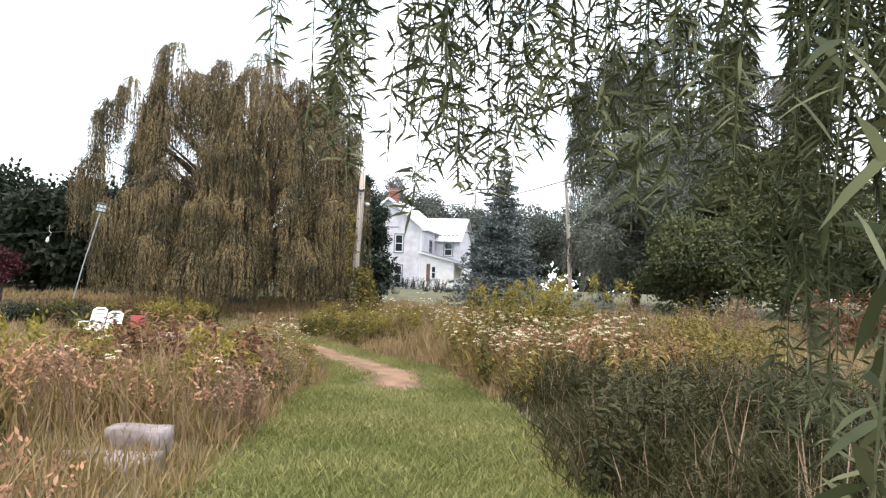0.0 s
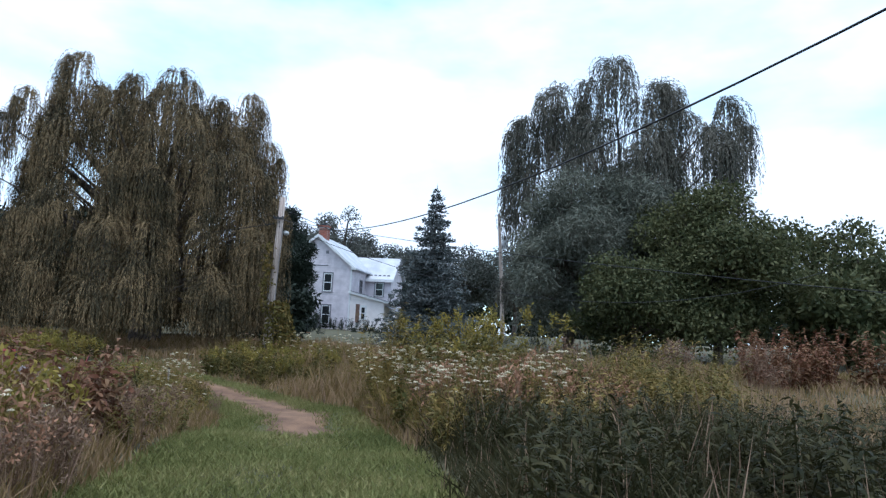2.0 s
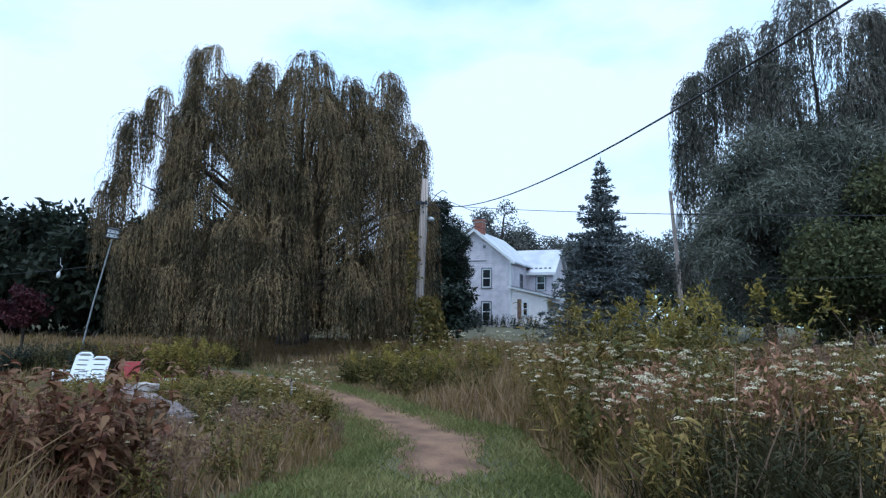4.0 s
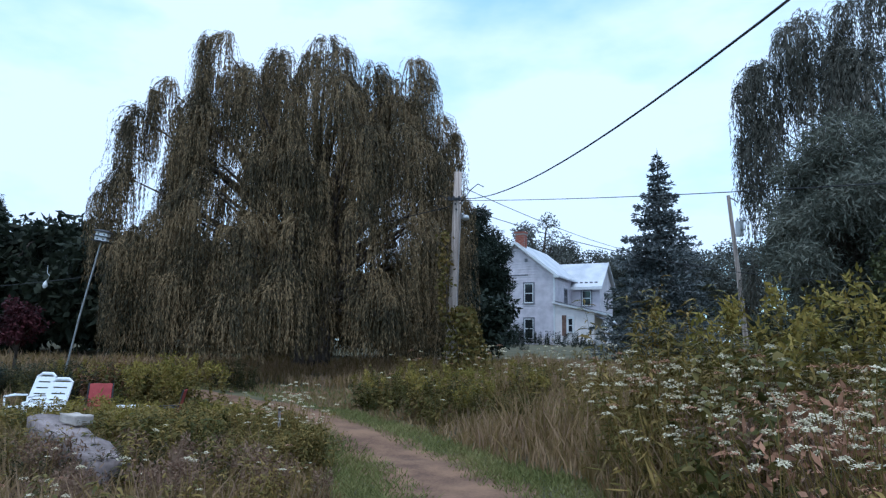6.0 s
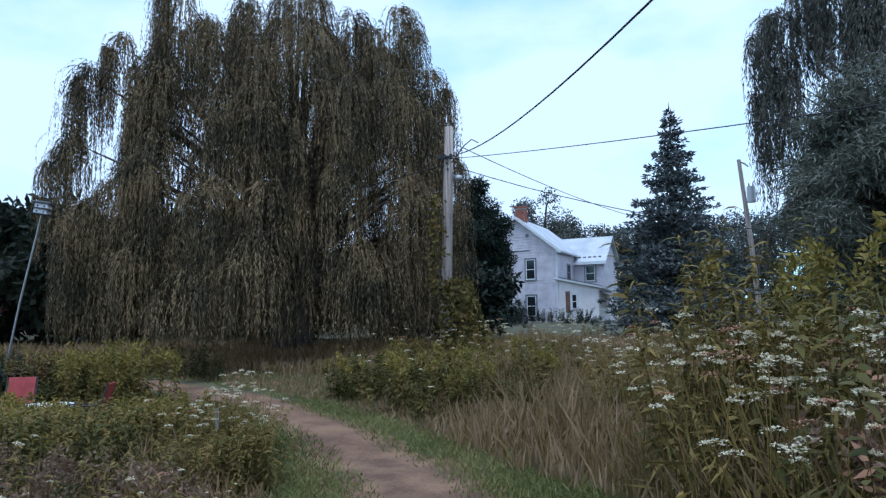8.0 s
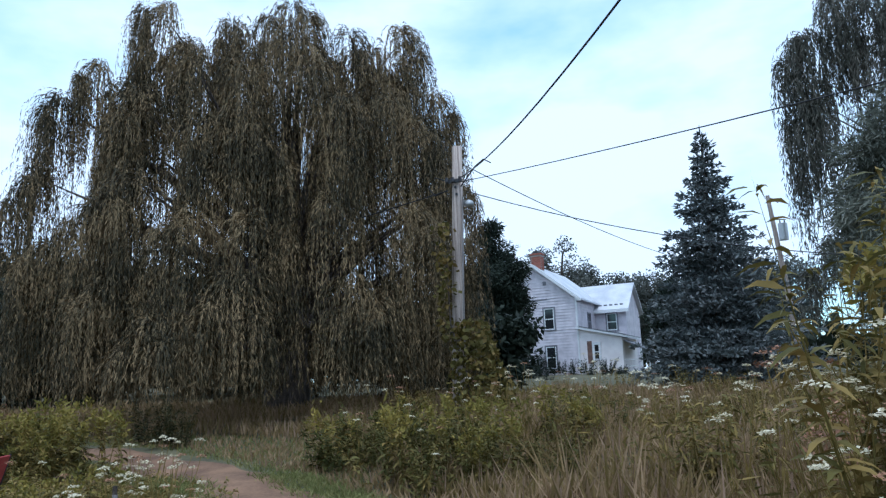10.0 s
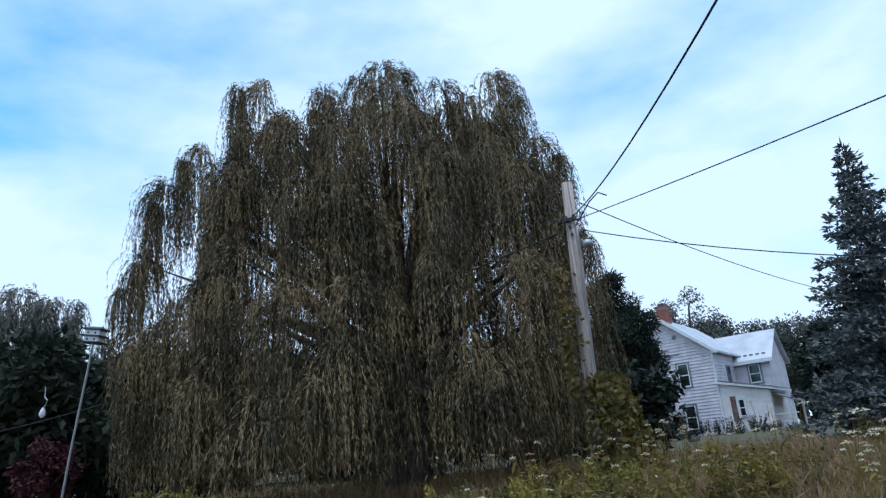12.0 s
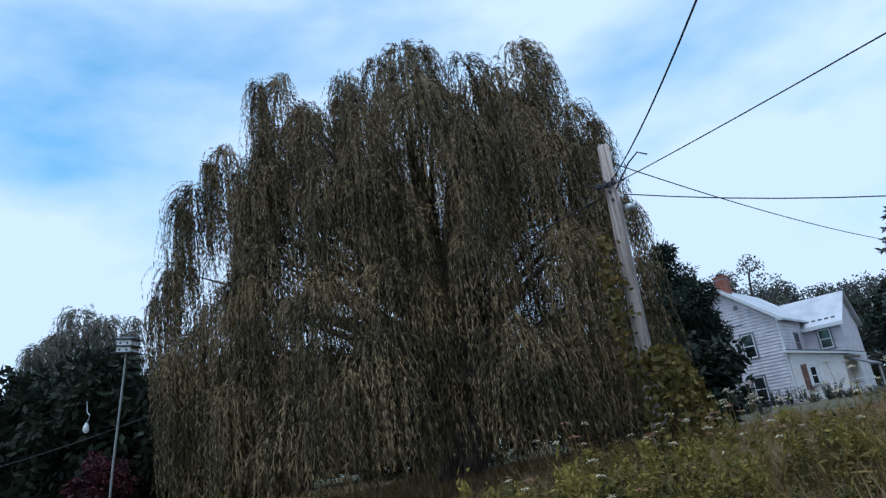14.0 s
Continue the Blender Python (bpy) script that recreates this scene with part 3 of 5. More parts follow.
# ---- house ----
def house():
    """White clapboard farmhouse: gabled block, wing with metal roof, lean-to."""
    root = thing("house", "white clapboard farmhouse with a grey metal roof and brick chimney", "house", at=pose(-12.29, 64.17, 4.58, 0, 0, -7.7))
    left, right, depth, foot = -3.84, 2.6, 8.2, -3.7
    eave, peak_x, peak = 2.3, -0.62, 4.88

    def wall(name, pts, y0, y1):
        bm = bmesh.new()
        a = [bm.verts.new((x, y0, z)) for x, z in pts]
        b = [bm.verts.new((x, y1, z)) for x, z in pts]
        bm.faces.new(a)
        bm.faces.new(b[::-1])
        for i in range(len(pts)):
            j = (i + 1) % len(pts)
            bm.faces.new((a[j], a[i], b[i], b[j]))
        bmesh.ops.recalc_face_normals(bm, faces=bm.faces)
        return part(name, bm, M_SIDING, root)

    gable = wall("wall", [(left, foot), (right, foot), (right, eave), (peak_x, peak), (left, eave)], 0, depth)

    def clapboards(parent, x0f, x1f, z0, z1, y, step=0.215):
        z = z0
        while z < z1 - 0.02:
            zz = min(z + step, z1)
            xa, xb = x0f(z), x1f(z)
            xc, xd = x0f(zz), x1f(zz)
            if xb - xa > 0.2:
                bm = bmesh.new()
                v = [bm.verts.new(p) for p in ((xa, y - 0.06, z), (xb, y - 0.06, z), (xd, y - 0.012, zz), (xc, y - 0.012, zz), (xa, y - 0.001, z), (xb, y - 0.001, z))]
                bm.faces.new(v[:4])
                bm.faces.new((v[4], v[5], v[1], v[0]))
                part("clapboard", bm, M_SIDING, parent)
            z += step

    slope = (peak - eave) / (right - peak_x)
    clapboards(gable, lambda z: left if z < eave else peak_x - (peak - z) / slope, lambda z: right if z < eave else peak_x + (peak - z) / slope, foot, peak, 0.0)

    def roof_slab(name, pts, thick, mat):
        bm = bmesh.new()
        a = [bm.verts.new(p) for p in pts]
        b = [bm.verts.new((p[0], p[1], p[2] - thick)) for p in pts]
        bm.faces.new(a)
        bm.faces.new(b[::-1])
        for i in range(4):
            j = (i + 1) % 4
            bm.faces.new((a[j], a[i], b[i], b[j]))
        bmesh.ops.recalc_face_normals(bm, faces=bm.faces)
        return part(name, bm, mat, root)

    o = 0.36
    roof_slab("roof", [(peak_x, -o, peak + 0.16), (right + o, -o, eave + 0.16 - o * slope), (right + o, depth, eave + 0.16 - o * slope), (peak_x, depth, peak + 0.16)], 0.14, M_ROOF)
    roof_slab("roof", [(left - o, -o, eave + 0.16 - o * slope), (peak_x, -o, peak + 0.158), (peak_x, depth, peak + 0.158), (left - o, depth, eave + 0.16 - o * slope)], 0.14, M_ROOF)
    for sgn, xe in ((1, right + o), (-1, left - o)):
        bm = bmesh.new()
        a = Vector((peak_x, -o - 0.03, peak + 0.19))
        b = Vector((xe, -o - 0.03, eave + 0.19 - o * slope))
        q = [a, b, b - Vector((0, 0, 0.26)), a - Vector((0, 0, 0.26))]
        f = [bm.verts.new(p) for p in q] + [bm.verts.new(p + Vector((0, 0.05, 0))) for p in q]
        for i in range(4):
            j = (i + 1) % 4
            bm.faces.new((f[i], f[j], f[j + 4], f[i + 4]))
        bm.faces.new(f[:4])
        part("bargeboard", bm, M_SASH, root, "white eave board with grey shadowed edge")

    def window(x0, z0, w, h, y=0.0, trim=M_TRIM):
        bm = bmesh.new()
        for lo, hi in (((x0, y - 0.1, z0), (x0 + 0.1, y - 0.03, z0 + h)), ((x0 + w - 0.1, y - 0.1, z0), (x0 + w, y - 0.03, z0 + h)),
                       ((x0 + 0.1, y - 0.1, z0 + h - 0.12), (x0 + w - 0.1, y - 0.03, z0 + h)), ((x0 - 0.04, y - 0.13, z0 - 0.06), (x0 + w + 0.04, y - 0.02, z0 - 0.002))):
            add_box(bm, lo, hi)
        wd = part("window", bm, trim, root, "sash window with dark grey trim and white sashes")
        bm = bmesh.new()
        i0, i1, j0, j1, jm = x0 + 0.1, x0 + w - 0.1, z0, z0 + h - 0.12, z0 + (h - 0.12) * 0.5
        for lo, hi in (((i0, y - 0.09, j0), (i0 + 0.065, y - 0.02, j1)), ((i1 - 0.065, y - 0.09, j0), (i1, y - 0.02, j1)), ((i0 + 0.065, y - 0.089, j0), (i1 - 0.065, y - 0.02, j0 + 0.08)),
                       ((i0 + 0.065, y - 0.089, j1 - 0.06), (i1 - 0.065, y - 0.02, j1)), ((i0 + 0.065, y - 0.092, jm - 0.03), (i1 - 0.065, y - 0.02, jm + 0.03))):
            add_box(bm, lo, hi)
        part("sash", bm, M_SASH, wd)
        part("pane", box_bm((i0 + 0.065, y - 0.078, j0 + 0.08), (i1 - 0.065, y - 0.064, jm - 0.03)), M_GLASS, wd)
        part("pane", box_bm((i0 + 0.065, y - 0.078, jm + 0.03), (i1 - 0.065, y - 0.064, j1 - 0.06)), M_GLASS, wd)
        return wd

    window(0.0, 0.0, 0.96, 1.7)
    window(-2.42, 0.0, 0.96, 1.7)
    window(0.0, -2.83, 0.96, 1.7)
    window(-2.42, -2.83, 0.96, 1.7)
    part("belt_course", box_bm((-2.6, -0.085, 2.25), (0.42, -0.036, 2.33)), M_TRIM, root, "thin dark moulding across the gable")
    part("vent", box_bm((peak_x + 0.75, -0.075, 3.35), (peak_x + 1.0, -0.03, 3.62)), M_TRIM, root, "small louvred gable vent")
    part("corner_board", box_bm((right - 0.09, -0.075, foot), (right + 0.03, 0.06, eave - 0.1)), M_SASH, root, "white corner board")
    # side wall: lapped boards and one narrow window
    z = foot
    while z < eave - 0.3:
        bm = bmesh.new()
        v = [bm.verts.new(q) for q in ((right + 0.05, 0.06, z), (right + 0.05, 4.81, z), (right + 0.01, 4.81, z + 0.215), (right + 0.01, 0.06, z + 0.215), (right + 0.001, 0.06, z), (right + 0.001, 4.81, z))]
        bm.faces.new(v[:4])
        bm.faces.new((v[4], v[5], v[1], v[0]))
        part("clapboard", bm, M_SIDING, gable)
        z += 0.215
    side = part("window", box_bm((right + 0.03, 2.5, -0.1), (right + 0.09, 3.4, 1.35)), M_TRIM, root, "narrow side window with dark grey trim")
    part("pane", box_bm((right + 0.085, 2.6, 0.0), (right + 0.1, 3.3, 0.6)), M_GLASS, side)
    part("pane", box_bm((right + 0.085, 2.6, 0.68), (right + 0.1, 3.3, 1.25)), M_GLASS, side)
    # wing to the right, its roof ridge along the front
    wx0, wx1, wy0, wy1, weave, wridge = right, 5.05, 4.81, 9.6, 1.55, 3.9
    wing = wall("wall", [(wx0, foot), (wx1, foot), (wx1, weave), (wx0, weave)], wy0, wy1)
    clapboards(wing, lambda z: wx0, lambda z: wx1, foot, weave, wy0)
    wm = (wy0 + wy1) / 2
    roof_slab("roof", [(right - 2.2, wm, wridge), (wx1 + 0.3, wm, wridge), (wx1 + 0.3, wy0 - 0.4, weave + 0.05), (right + 0.02, wy0 - 0.4, weave + 0.05)], 0.14, M_ROOF)
    roof_slab("roof", [(right - 2.2, wm, wridge - 0.002), (wx1 + 0.3, wm, wridge - 0.002), (wx1 + 0.3, wy1 + 0.4, weave + 0.05), (right - 2.2, wy1 + 0.4, weave + 0.05)], 0.14, M_ROOF)
    bm = bmesh.new()
    v = [bm.verts.new(p) for p in ((wx1, wy0, weave), (wx1, wy1, weave), (wx1, wm, wridge - 0.15))] + [bm.verts.new(p) for p in ((wx1 - 0.15, wy0, weave), (wx1 - 0.15, wy1, weave), (wx1 - 0.15, wm, wridge - 0.15))]
    bm.faces.new(v[:3])
    bm.faces.new(v[3:][::-1])
    for i in range(3):
        bm.faces.new((v[i], v[i + 3], v[(i + 1) % 3 + 3], v[(i + 1) % 3]))
    bmesh.ops.recalc_face_normals(bm, faces=bm.faces)
    part("wall", bm, M_SIDING, root)
    part("fascia", box_bm((right, wy0 - 0.44, weave - 0.2), (wx1 + 0.3, wy0 - 0.4, weave + 0.04)), M_SASH, root, "white fascia board")
    window(3.45, 0.0, 0.98, 1.42, wy0)
    for k in range(5):
        part("snow_guard", box_bm((2.95 + 0.42 * k, wy0 + 0.0, weave + 0.36 + 0.03 * (k % 2)), (3.2 + 0.42 * k, wy0 + 0.05, weave + 0.5)), M_TRIM, root, "rusty metal snow guard on the roof")
    # lean-to
    lx0, lx1, lz0, lz1 = right, 5.7, 0.02, -0.74
    lean = wall("wall", [(lx0 + 0.035, foot), (lx1, foot), (lx1, lz1 - 0.1), (lx0 + 0.035, lz0 - 0.1)], 0.02, wy0 - 0.02)
    lean.data.materials[0] = M_LEANTO
    z = foot
    while z < lz0 - 0.2:
        bm = bmesh.new()
        ends = [lx1 if q < lz1 - 0.1 else lx0 + (lz0 - 0.1 - q) / (lz0 - lz1) * (lx1 - lx0) for q in (z, z + 0.13)]
        v = [bm.verts.new(q) for q in ((lx0 + 0.04, -0.012, z), (ends[0], -0.012, z), (ends[1], 0.012, z + 0.13), (lx0 + 0.04, 0.012, z + 0.13))]
        bm.faces.new(v)
        part("clapboard", bm, M_LEANTO, lean)
        z += 0.13
    roof_slab("roof", [(lx0 - 0.12, -0.3, lz0 + 0.08), (lx1 + 0.35, -0.3, lz1 + 0.02), (lx1 + 0.35, wy0 - 0.02, lz1 + 0.02), (lx0 - 0.12, wy0 - 0.02, lz0 + 0.08)], 0.15, M_SASH)
    roof_slab("roof", [(lx0 + 0.06, -0.33, lz0 + 0.115), (lx1 + 0.38, -0.33, lz1 + 0.06), (lx1 + 0.38, wy0 - 0.03, lz1 + 0.06), (lx0 + 0.06, wy0 - 0.03, lz0 + 0.115)], 0.03, M_TRIM)
    window(3.56, -2.35, 0.62, 1.25, 0.02, trim=M_SASH)
    part("shutter", box_bm((3.2, -0.09, -2.6), (3.54, -0.035, -1.0)), M_REDWOOD, root, "brown shutter beside the small window")
    # porch at the lean-to's end
    roof_slab("porch_roof", [(lx1 + 0.02, 0.4, lz1 - 0.25), (lx1 + 1.3, 0.4, lz1 - 0.85), (lx1 + 1.3, 3.4, lz1 - 0.85), (lx1 + 0.02, 3.4, lz1 - 0.25)], 0.1, M_TRIM)
    for py in (0.5, 3.3):
        part("porch_post", box_bm((lx1 + 1.1, py - 0.05, foot), (lx1 + 1.2, py + 0.05, lz1 - 0.9)), M_SASH, root)
    for pz in (-2.9, -2.45):
        part("porch_rail", box_bm((lx1 + 0.02, 0.46, pz), (lx1 + 1.1, 0.52, pz + 0.07)), M_SASH, root)
    # chimney
    ch = part("chimney", box_bm((peak_x - 0.28, 0.5, peak - 0.4), (peak_x + 0.52, 1.15, peak + 0.95)), M_MORTAR, root, "red brick chimney with a dark metal cap")
    for row in range(12):
        for k in range(4):
            off = 0.1 if row % 2 else 0.0
            x0 = peak_x - 0.29 + 0.2 * k + off
            x1 = min(x0 + 0.19, peak_x + 0.53)
            if x1 - x0 < 0.05:
                continue
            z0 = peak - 0.2 + row * 0.085
            part("brick", box_bm((x0, 0.48, z0), (x1, 0.6, z0 + 0.072)), M_BRICK, ch)
            if k < 3:
                part("brick", box_bm((peak_x + 0.4, 0.605 + 0.19 * k, z0), (peak_x + 0.54, 0.605 + 0.19 * k + 0.175, z0 + 0.072)), M_BRICK, ch)
    part("cap", box_bm((peak_x - 0.36, 0.42, peak + 0.95), (peak_x + 0.6, 1.23, peak + 1.07)), M_BRICK, ch)
    part("flue", box_bm((peak_x - 0.1, 0.6, peak + 1.07), (peak_x + 0.35, 1.05, peak + 1.28)), M_DARKMETAL, ch)
    # bracket under the eave
    part("gutter", box_bm((right + 0.02, -0.34, eave - 0.32), (right + 0.38, -0.02, eave - 0.14)), M_SASH, root)
    return root


house()


# ---- poles and wires ----
def utility_pole():
    x, y = -5.75, 24.05
    b = gz(x, y)
    root = thing("utility_pole", "weathered grey wooden utility pole with ivy at its foot", "utility pole", at=Matrix.Translation((x, y, b)))
    h = 5.3 - b
    put("shaft", tubes_mesh("shaft", [([(-0.1, 0, -0.5), (-0.05, 0, h * 0.3), (0, 0, h * 0.6), (0.06, 0, h - 0.01), (0.06, 0, h)], [0.13, 0.122, 0.11, 0.095, 0.02])], M_WOOD, 18), root)
    put("conduit", tubes_mesh("conduit", [([(0.07, -0.11, 0.1), (0.11, -0.1, h * 0.5), (0.16, -0.07, h * 0.8)], [0.016, 0.016, 0.016])], M_GREYWOOD, 8), root, "thin grey conduit")
    put("wire_strap", tubes_mesh("wire_strap", [([(-0.085, 0, h * 0.3 - 0.02), (-0.085, 0, h * 0.3 + 0.02)], [0.126, 0.125])], M_DARKMETAL, 18), root, "dark wire strap round the pole")
    for k in range(3):
        part("bolt", box_bm((0.0 + 0.02 * k, -0.14, h - 0.72 - 0.14 * k), (0.035 + 0.02 * k, -0.08, h - 0.68 - 0.14 * k)), M_DARKMETAL, root)
    bm = bmesh.new()
    bmesh.ops.create_uvsphere(bm, u_segments=12, v_segments=8, radius=0.09, matrix=pose(0.3, -0.12, h - 1.2) @ Matrix.Diagonal((1, 1, 0.8, 1)))
    lamp = part("lamp", bm, M_STEEL, root, "small round yard lamp", True)
    put("lamp_arm", tubes_mesh("lamp_arm", [([(0.08, 0, h - 1.25), (0.2, -0.05, h - 1.12), (0.3, -0.12, h - 1.13)], [0.02, 0.02, 0.02])], M_STEEL, 6), root)
    part("bracket", box_bm((-0.15, -0.13, h - 0.75), (0.17, -0.1, h - 0.68)), M_DARKMETAL, root)
    for k in (-0.12, 0.0, 0.14):
        bm = bmesh.new()
        bmesh.ops.create_cone(bm, cap_ends=True, segments=10, radius1=0.035, radius2=0.028, depth=0.09, matrix=Matrix.Translation((k, -0.16, h - 0.7)))
        part("insulator", bm, M_DARKMETAL, root)
    return Vector((x, y, b + h))


POLE_TOP = utility_pole()


def far_pole():
    x, y = 2.9, 50.6
    b = gz(x, y)
    h = 9.8 - b
    root = thing("utility_pole", "tall grey wooden utility pole with a transformer, leaning slightly", "utility pole", at=Matrix.Translation((x, y, b)))
    put("shaft", tubes_mesh("shaft", [([(0.2, 0, -0.5), (-0.1, 0, h * 0.5), (-0.45, 0, h)], [0.15, 0.13, 0.10])], M_WOOD, 12), root)
    bm = bmesh.new()
    bmesh.ops.create_cone(bm, cap_ends=True, segments=16, radius1=0.22, radius2=0.22, depth=0.85, matrix=Matrix.Translation((0.05, -0.28, h - 2.0)))
    tr = part("transformer", bm, M_STEEL, root, "grey cylindrical transformer")
    for k in (-0.1, 0.1):
        bm = bmesh.new()
        bmesh.ops.create_cone(bm, cap_ends=True, segments=8, radius1=0.04, radius2=0.025, depth=0.2, matrix=Matrix.Translation((0.05 + k, -0.28, h - 1.48)))
        part("bushing", bm, M_DARKMETAL, tr)
    put("arm", tubes_mesh("arm", [([(-0.45, 0, h - 0.1), (-0.2, -0.1, h - 0.25), (0.0, -0.15, h - 0.45)], [0.05, 0.05, 0.04])], M_GREYWOOD, 6), root)
    return Vector((x - 0.4, y, b + h - 0.2))


FAR_TOP = far_pole()


def wire(label, a, b, sag, r=0.012, n=28):
    a, b = Vector(a), Vector(b)
    pts = []
    for i in range(n + 1):
        t = i / n
        p = a.lerp(b, t)
        p.z -= sag * 4 * t * (1 - t)
        pts.append(tuple(p))
    ob = put("overhead_wire", tubes_mesh("overhead_wire", [(pts, [r] * (n + 1))], M_CABLE, 6))
    return tagged(ob, label, "wire", "overhead wires")


wire("thick black overhead cable running from the wooden pole", (-5.64, 23.86, 4.59), (4.1, 2.9, 3.5), 1.07, 0.009)
wire("thick black overhead cable running from the wooden pole", (4.1, 2.9, 3.5), (10.0, -13.0, 6.9), 0.2, 0.009)
wire("thin overhead wire running from the wooden pole", (-5.62, 23.87, 4.53), (15.4, 3.05, 0.95), 0.45, 0.0075)
wire("overhead wire running from the wooden pole past the spruce", (-5.51, 23.97, 4.36), (13.78, 28.07, 4.29), 1.78, 0.009)
wire("overhead wire running from the wooden pole towards the house", (-5.5, 23.96, 4.86), (-1.32, 39.95, 5.01), 0.23, 0.009)
wire("slack wire crossing before the willow", POLE_TOP + Vector((-0.1, -0.15, -0.9)), (-24.0, 22.0, 2.3), 0.5, 0.01)


def drip_loop(pts):
    ob = put("cable_loop", tubes_mesh("cable_loop", [([tuple(POLE_TOP + Vector(p)) for p in pts], [0.012] * len(pts))], M_CABLE, 6))
    tagged(ob, "black cable loop hanging at the pole's top", "wire", "overhead wires")


drip_loop([(-0.1, -0.14, -0.72), (-0.35, -0.16, -0.62), (-0.5, -0.16, -0.8), (-0.36, -0.16, -0.98), (-0.12, -0.15, -0.9)])
drip_loop([(0.15, -0.14, -0.85), (0.45, -0.16, -0.5), (0.62, -0.16, -0.38), (0.75, -0.1, -0.45)])


# ---- far woods ----
def far_woods():
    rng = np.random.default_rng(90)
    n = 26000
    a = rng.random(n) * 2 * math.pi
    d = 125 + 25 * rng.random(n)
    top = 7 + 5 * np.sin(a * 9) * np.sin(a * 23 + 1) + 3 * np.sin(a * 57)
    x, y = d * np.sin(a), d * np.cos(a)
    z = ground_z(x, y) + np.clip(top, 4, 14) * rng.random(n) ** 0.8
    b = np.stack([x, y, z], 1)
    o = rng.normal(size=(n, 3))
    o /= np.linalg.norm(o, axis=1)[:, None]
    V, F = blades(b, b + o * 2.0, 1.6, rng=rng)
    tagged(put("far_woods", mesh_from("far_woods", V, F, M_FAR)), "dark woods along the far horizon", "woods", kind="stuff")


far_woods()


# ---- willow overhead at the start ----
def strand_mesh(rng, length, leaf, count, lean=(0.0, 0.0)):
    """One hanging twig and its narrow leaves, from its top downwards."""
    t = np.linspace(0, 1, 10)
    ph = rng.random() * 6
    px, py = lean[0] * t + 0.04 * np.sin(t * 3 + ph), lean[1] * t + 0.04 * np.cos(t * 2.3 + ph)
    pts = [(px[k], py[k], -length * t[k]) for k in range(10)]
    v, f = tube(pts, list(np.linspace(0.0035, 0.0012, 10)), 4)
    u = np.sort(rng.random(count)) * 0.97 + 0.03
    b = np.stack([np.interp(u, t, px), np.interp(u, t, py), -length * u], 1)
    o = rng.normal(size=(count, 3)) * 0.8
    o[:, 2] = -0.3 + 0.55 * rng.normal(size=count)
    o /= np.linalg.norm(o, axis=1)[:, None]
    ln = leaf * (0.6 + 0.6 * rng.random((count, 1)))
    s = np.cross(o, rng.normal(size=(count, 3)))
    s /= np.linalg.norm(s, axis=1)[:, None]
    w = ln * 0.062
    c1, c2 = b + o * ln * 0.3, b + o * ln * 0.65 + np.array([0, 0, -0.06]) * ln
    tip = b + o * ln + np.array([0, 0, -0.2]) * ln
    V = np.stack([b, c1 + s * w, c2 + s * w * 0.85, tip, c2 - s * w * 0.85, c1 - s * w], 1).reshape(-1, 3)
    k = np.arange(count)[:, None] * 6
    tri = np.concatenate([k + np.array([[0, 1, 5]]), k + np.array([[1, 2, 4]]), k + np.array([[1, 4, 5]]), k + np.array([[2, 3, 4]])])
    f = np.array(f)
    ftri = np.concatenate([f[:, [0, 1, 2]], f[:, [0, 2, 3]]])
    return mesh_from("strand", np.concatenate([np.array(v), V]), np.concatenate([ftri, tri + len(v)]), M_WILLOW_NEAR)


def start_willow():
    rng = np.random.default_rng(7)
    tx, ty = 3.6, -2.6
    root = thing("willow_tree", "young weeping willow whose leafy twigs hang over the path", "tree", "willow trees", at=Matrix.Translation((tx, ty, gz(tx, ty))))
    runs = [([(0, 0, -0.3), (0.05, 0, 1.2), (-0.1, 0.2, 2.6), (-0.4, 0.5, 3.6)], [0.24, 0.19, 0.15, 0.09])]
    for ex, ey in ((-3.0, 4.4), (-2.2, 3.9), (-3.9, 4.2), (-1.5, 4.6)):
        runs.append(([(-0.1, 0.2, 2.6), (ex * 0.5, ey * 0.5, 3.6), (ex * 0.85, ey * 0.85, 3.5), (ex * 1.05, ey * 1.05, 3.2)], [0.1, 0.06, 0.03, 0.01]))
    put("trunk", tubes_mesh("trunk", runs, M_BARK, 8), root)
    shapes = [strand_mesh(rng, 1.6, 0.06, 230, (0.12 * rng.normal(), 0.12 * rng.normal())) for _ in range(6)]
    off = Vector((tx, ty, gz(tx, ty)))
    # over the path: ends well above the eye
    for k in range(84):
        x = -0.38 + 1.5 * (k + rng.random()) / 84
        y = 1.3 + 0.6 * rng.random()
        low = 1.38 + 0.26 * rng.random() + 0.22 * max(0.0, 0.1 - x) + 0.10 * abs(math.sin(6 * x))
        ob = put("strand", shapes[k % 6], root)
        ob.matrix_world = Matrix.Translation((x, y, low + 1.6)) @ Matrix.Rotation(rng.random() * 6.28, 4, "Z")
    # beside the path, lower
    for k in range(64):
        x = 0.85 + 0.95 * rng.random()
        y = 1.25 + 0.7 * rng.random()
        low = 0.85 + 0.9 * rng.random()
        ob = put("strand", shapes[k % 6], root)
        ob.matrix_world = Matrix.Translation((x, y, low + 1.6)) @ Matrix.Rotation(rng.random() * 6.28, 4, "Z")
    long_one = strand_mesh(rng, 2.2, 0.085, 90, (0.05, 0.02))
    for x, y, low in ((0.615, 0.52, 0.62), (0.70, 0.60, 0.95), (0.66, 0.68, 1.35)):
        ob = put("strand", long_one, root)
        ob.matrix_world = Matrix.Translation((x, y, low + 2.2)) @ Matrix.Rotation(rng.random() * 6.28, 4, "Z")
    return root


start_willow()


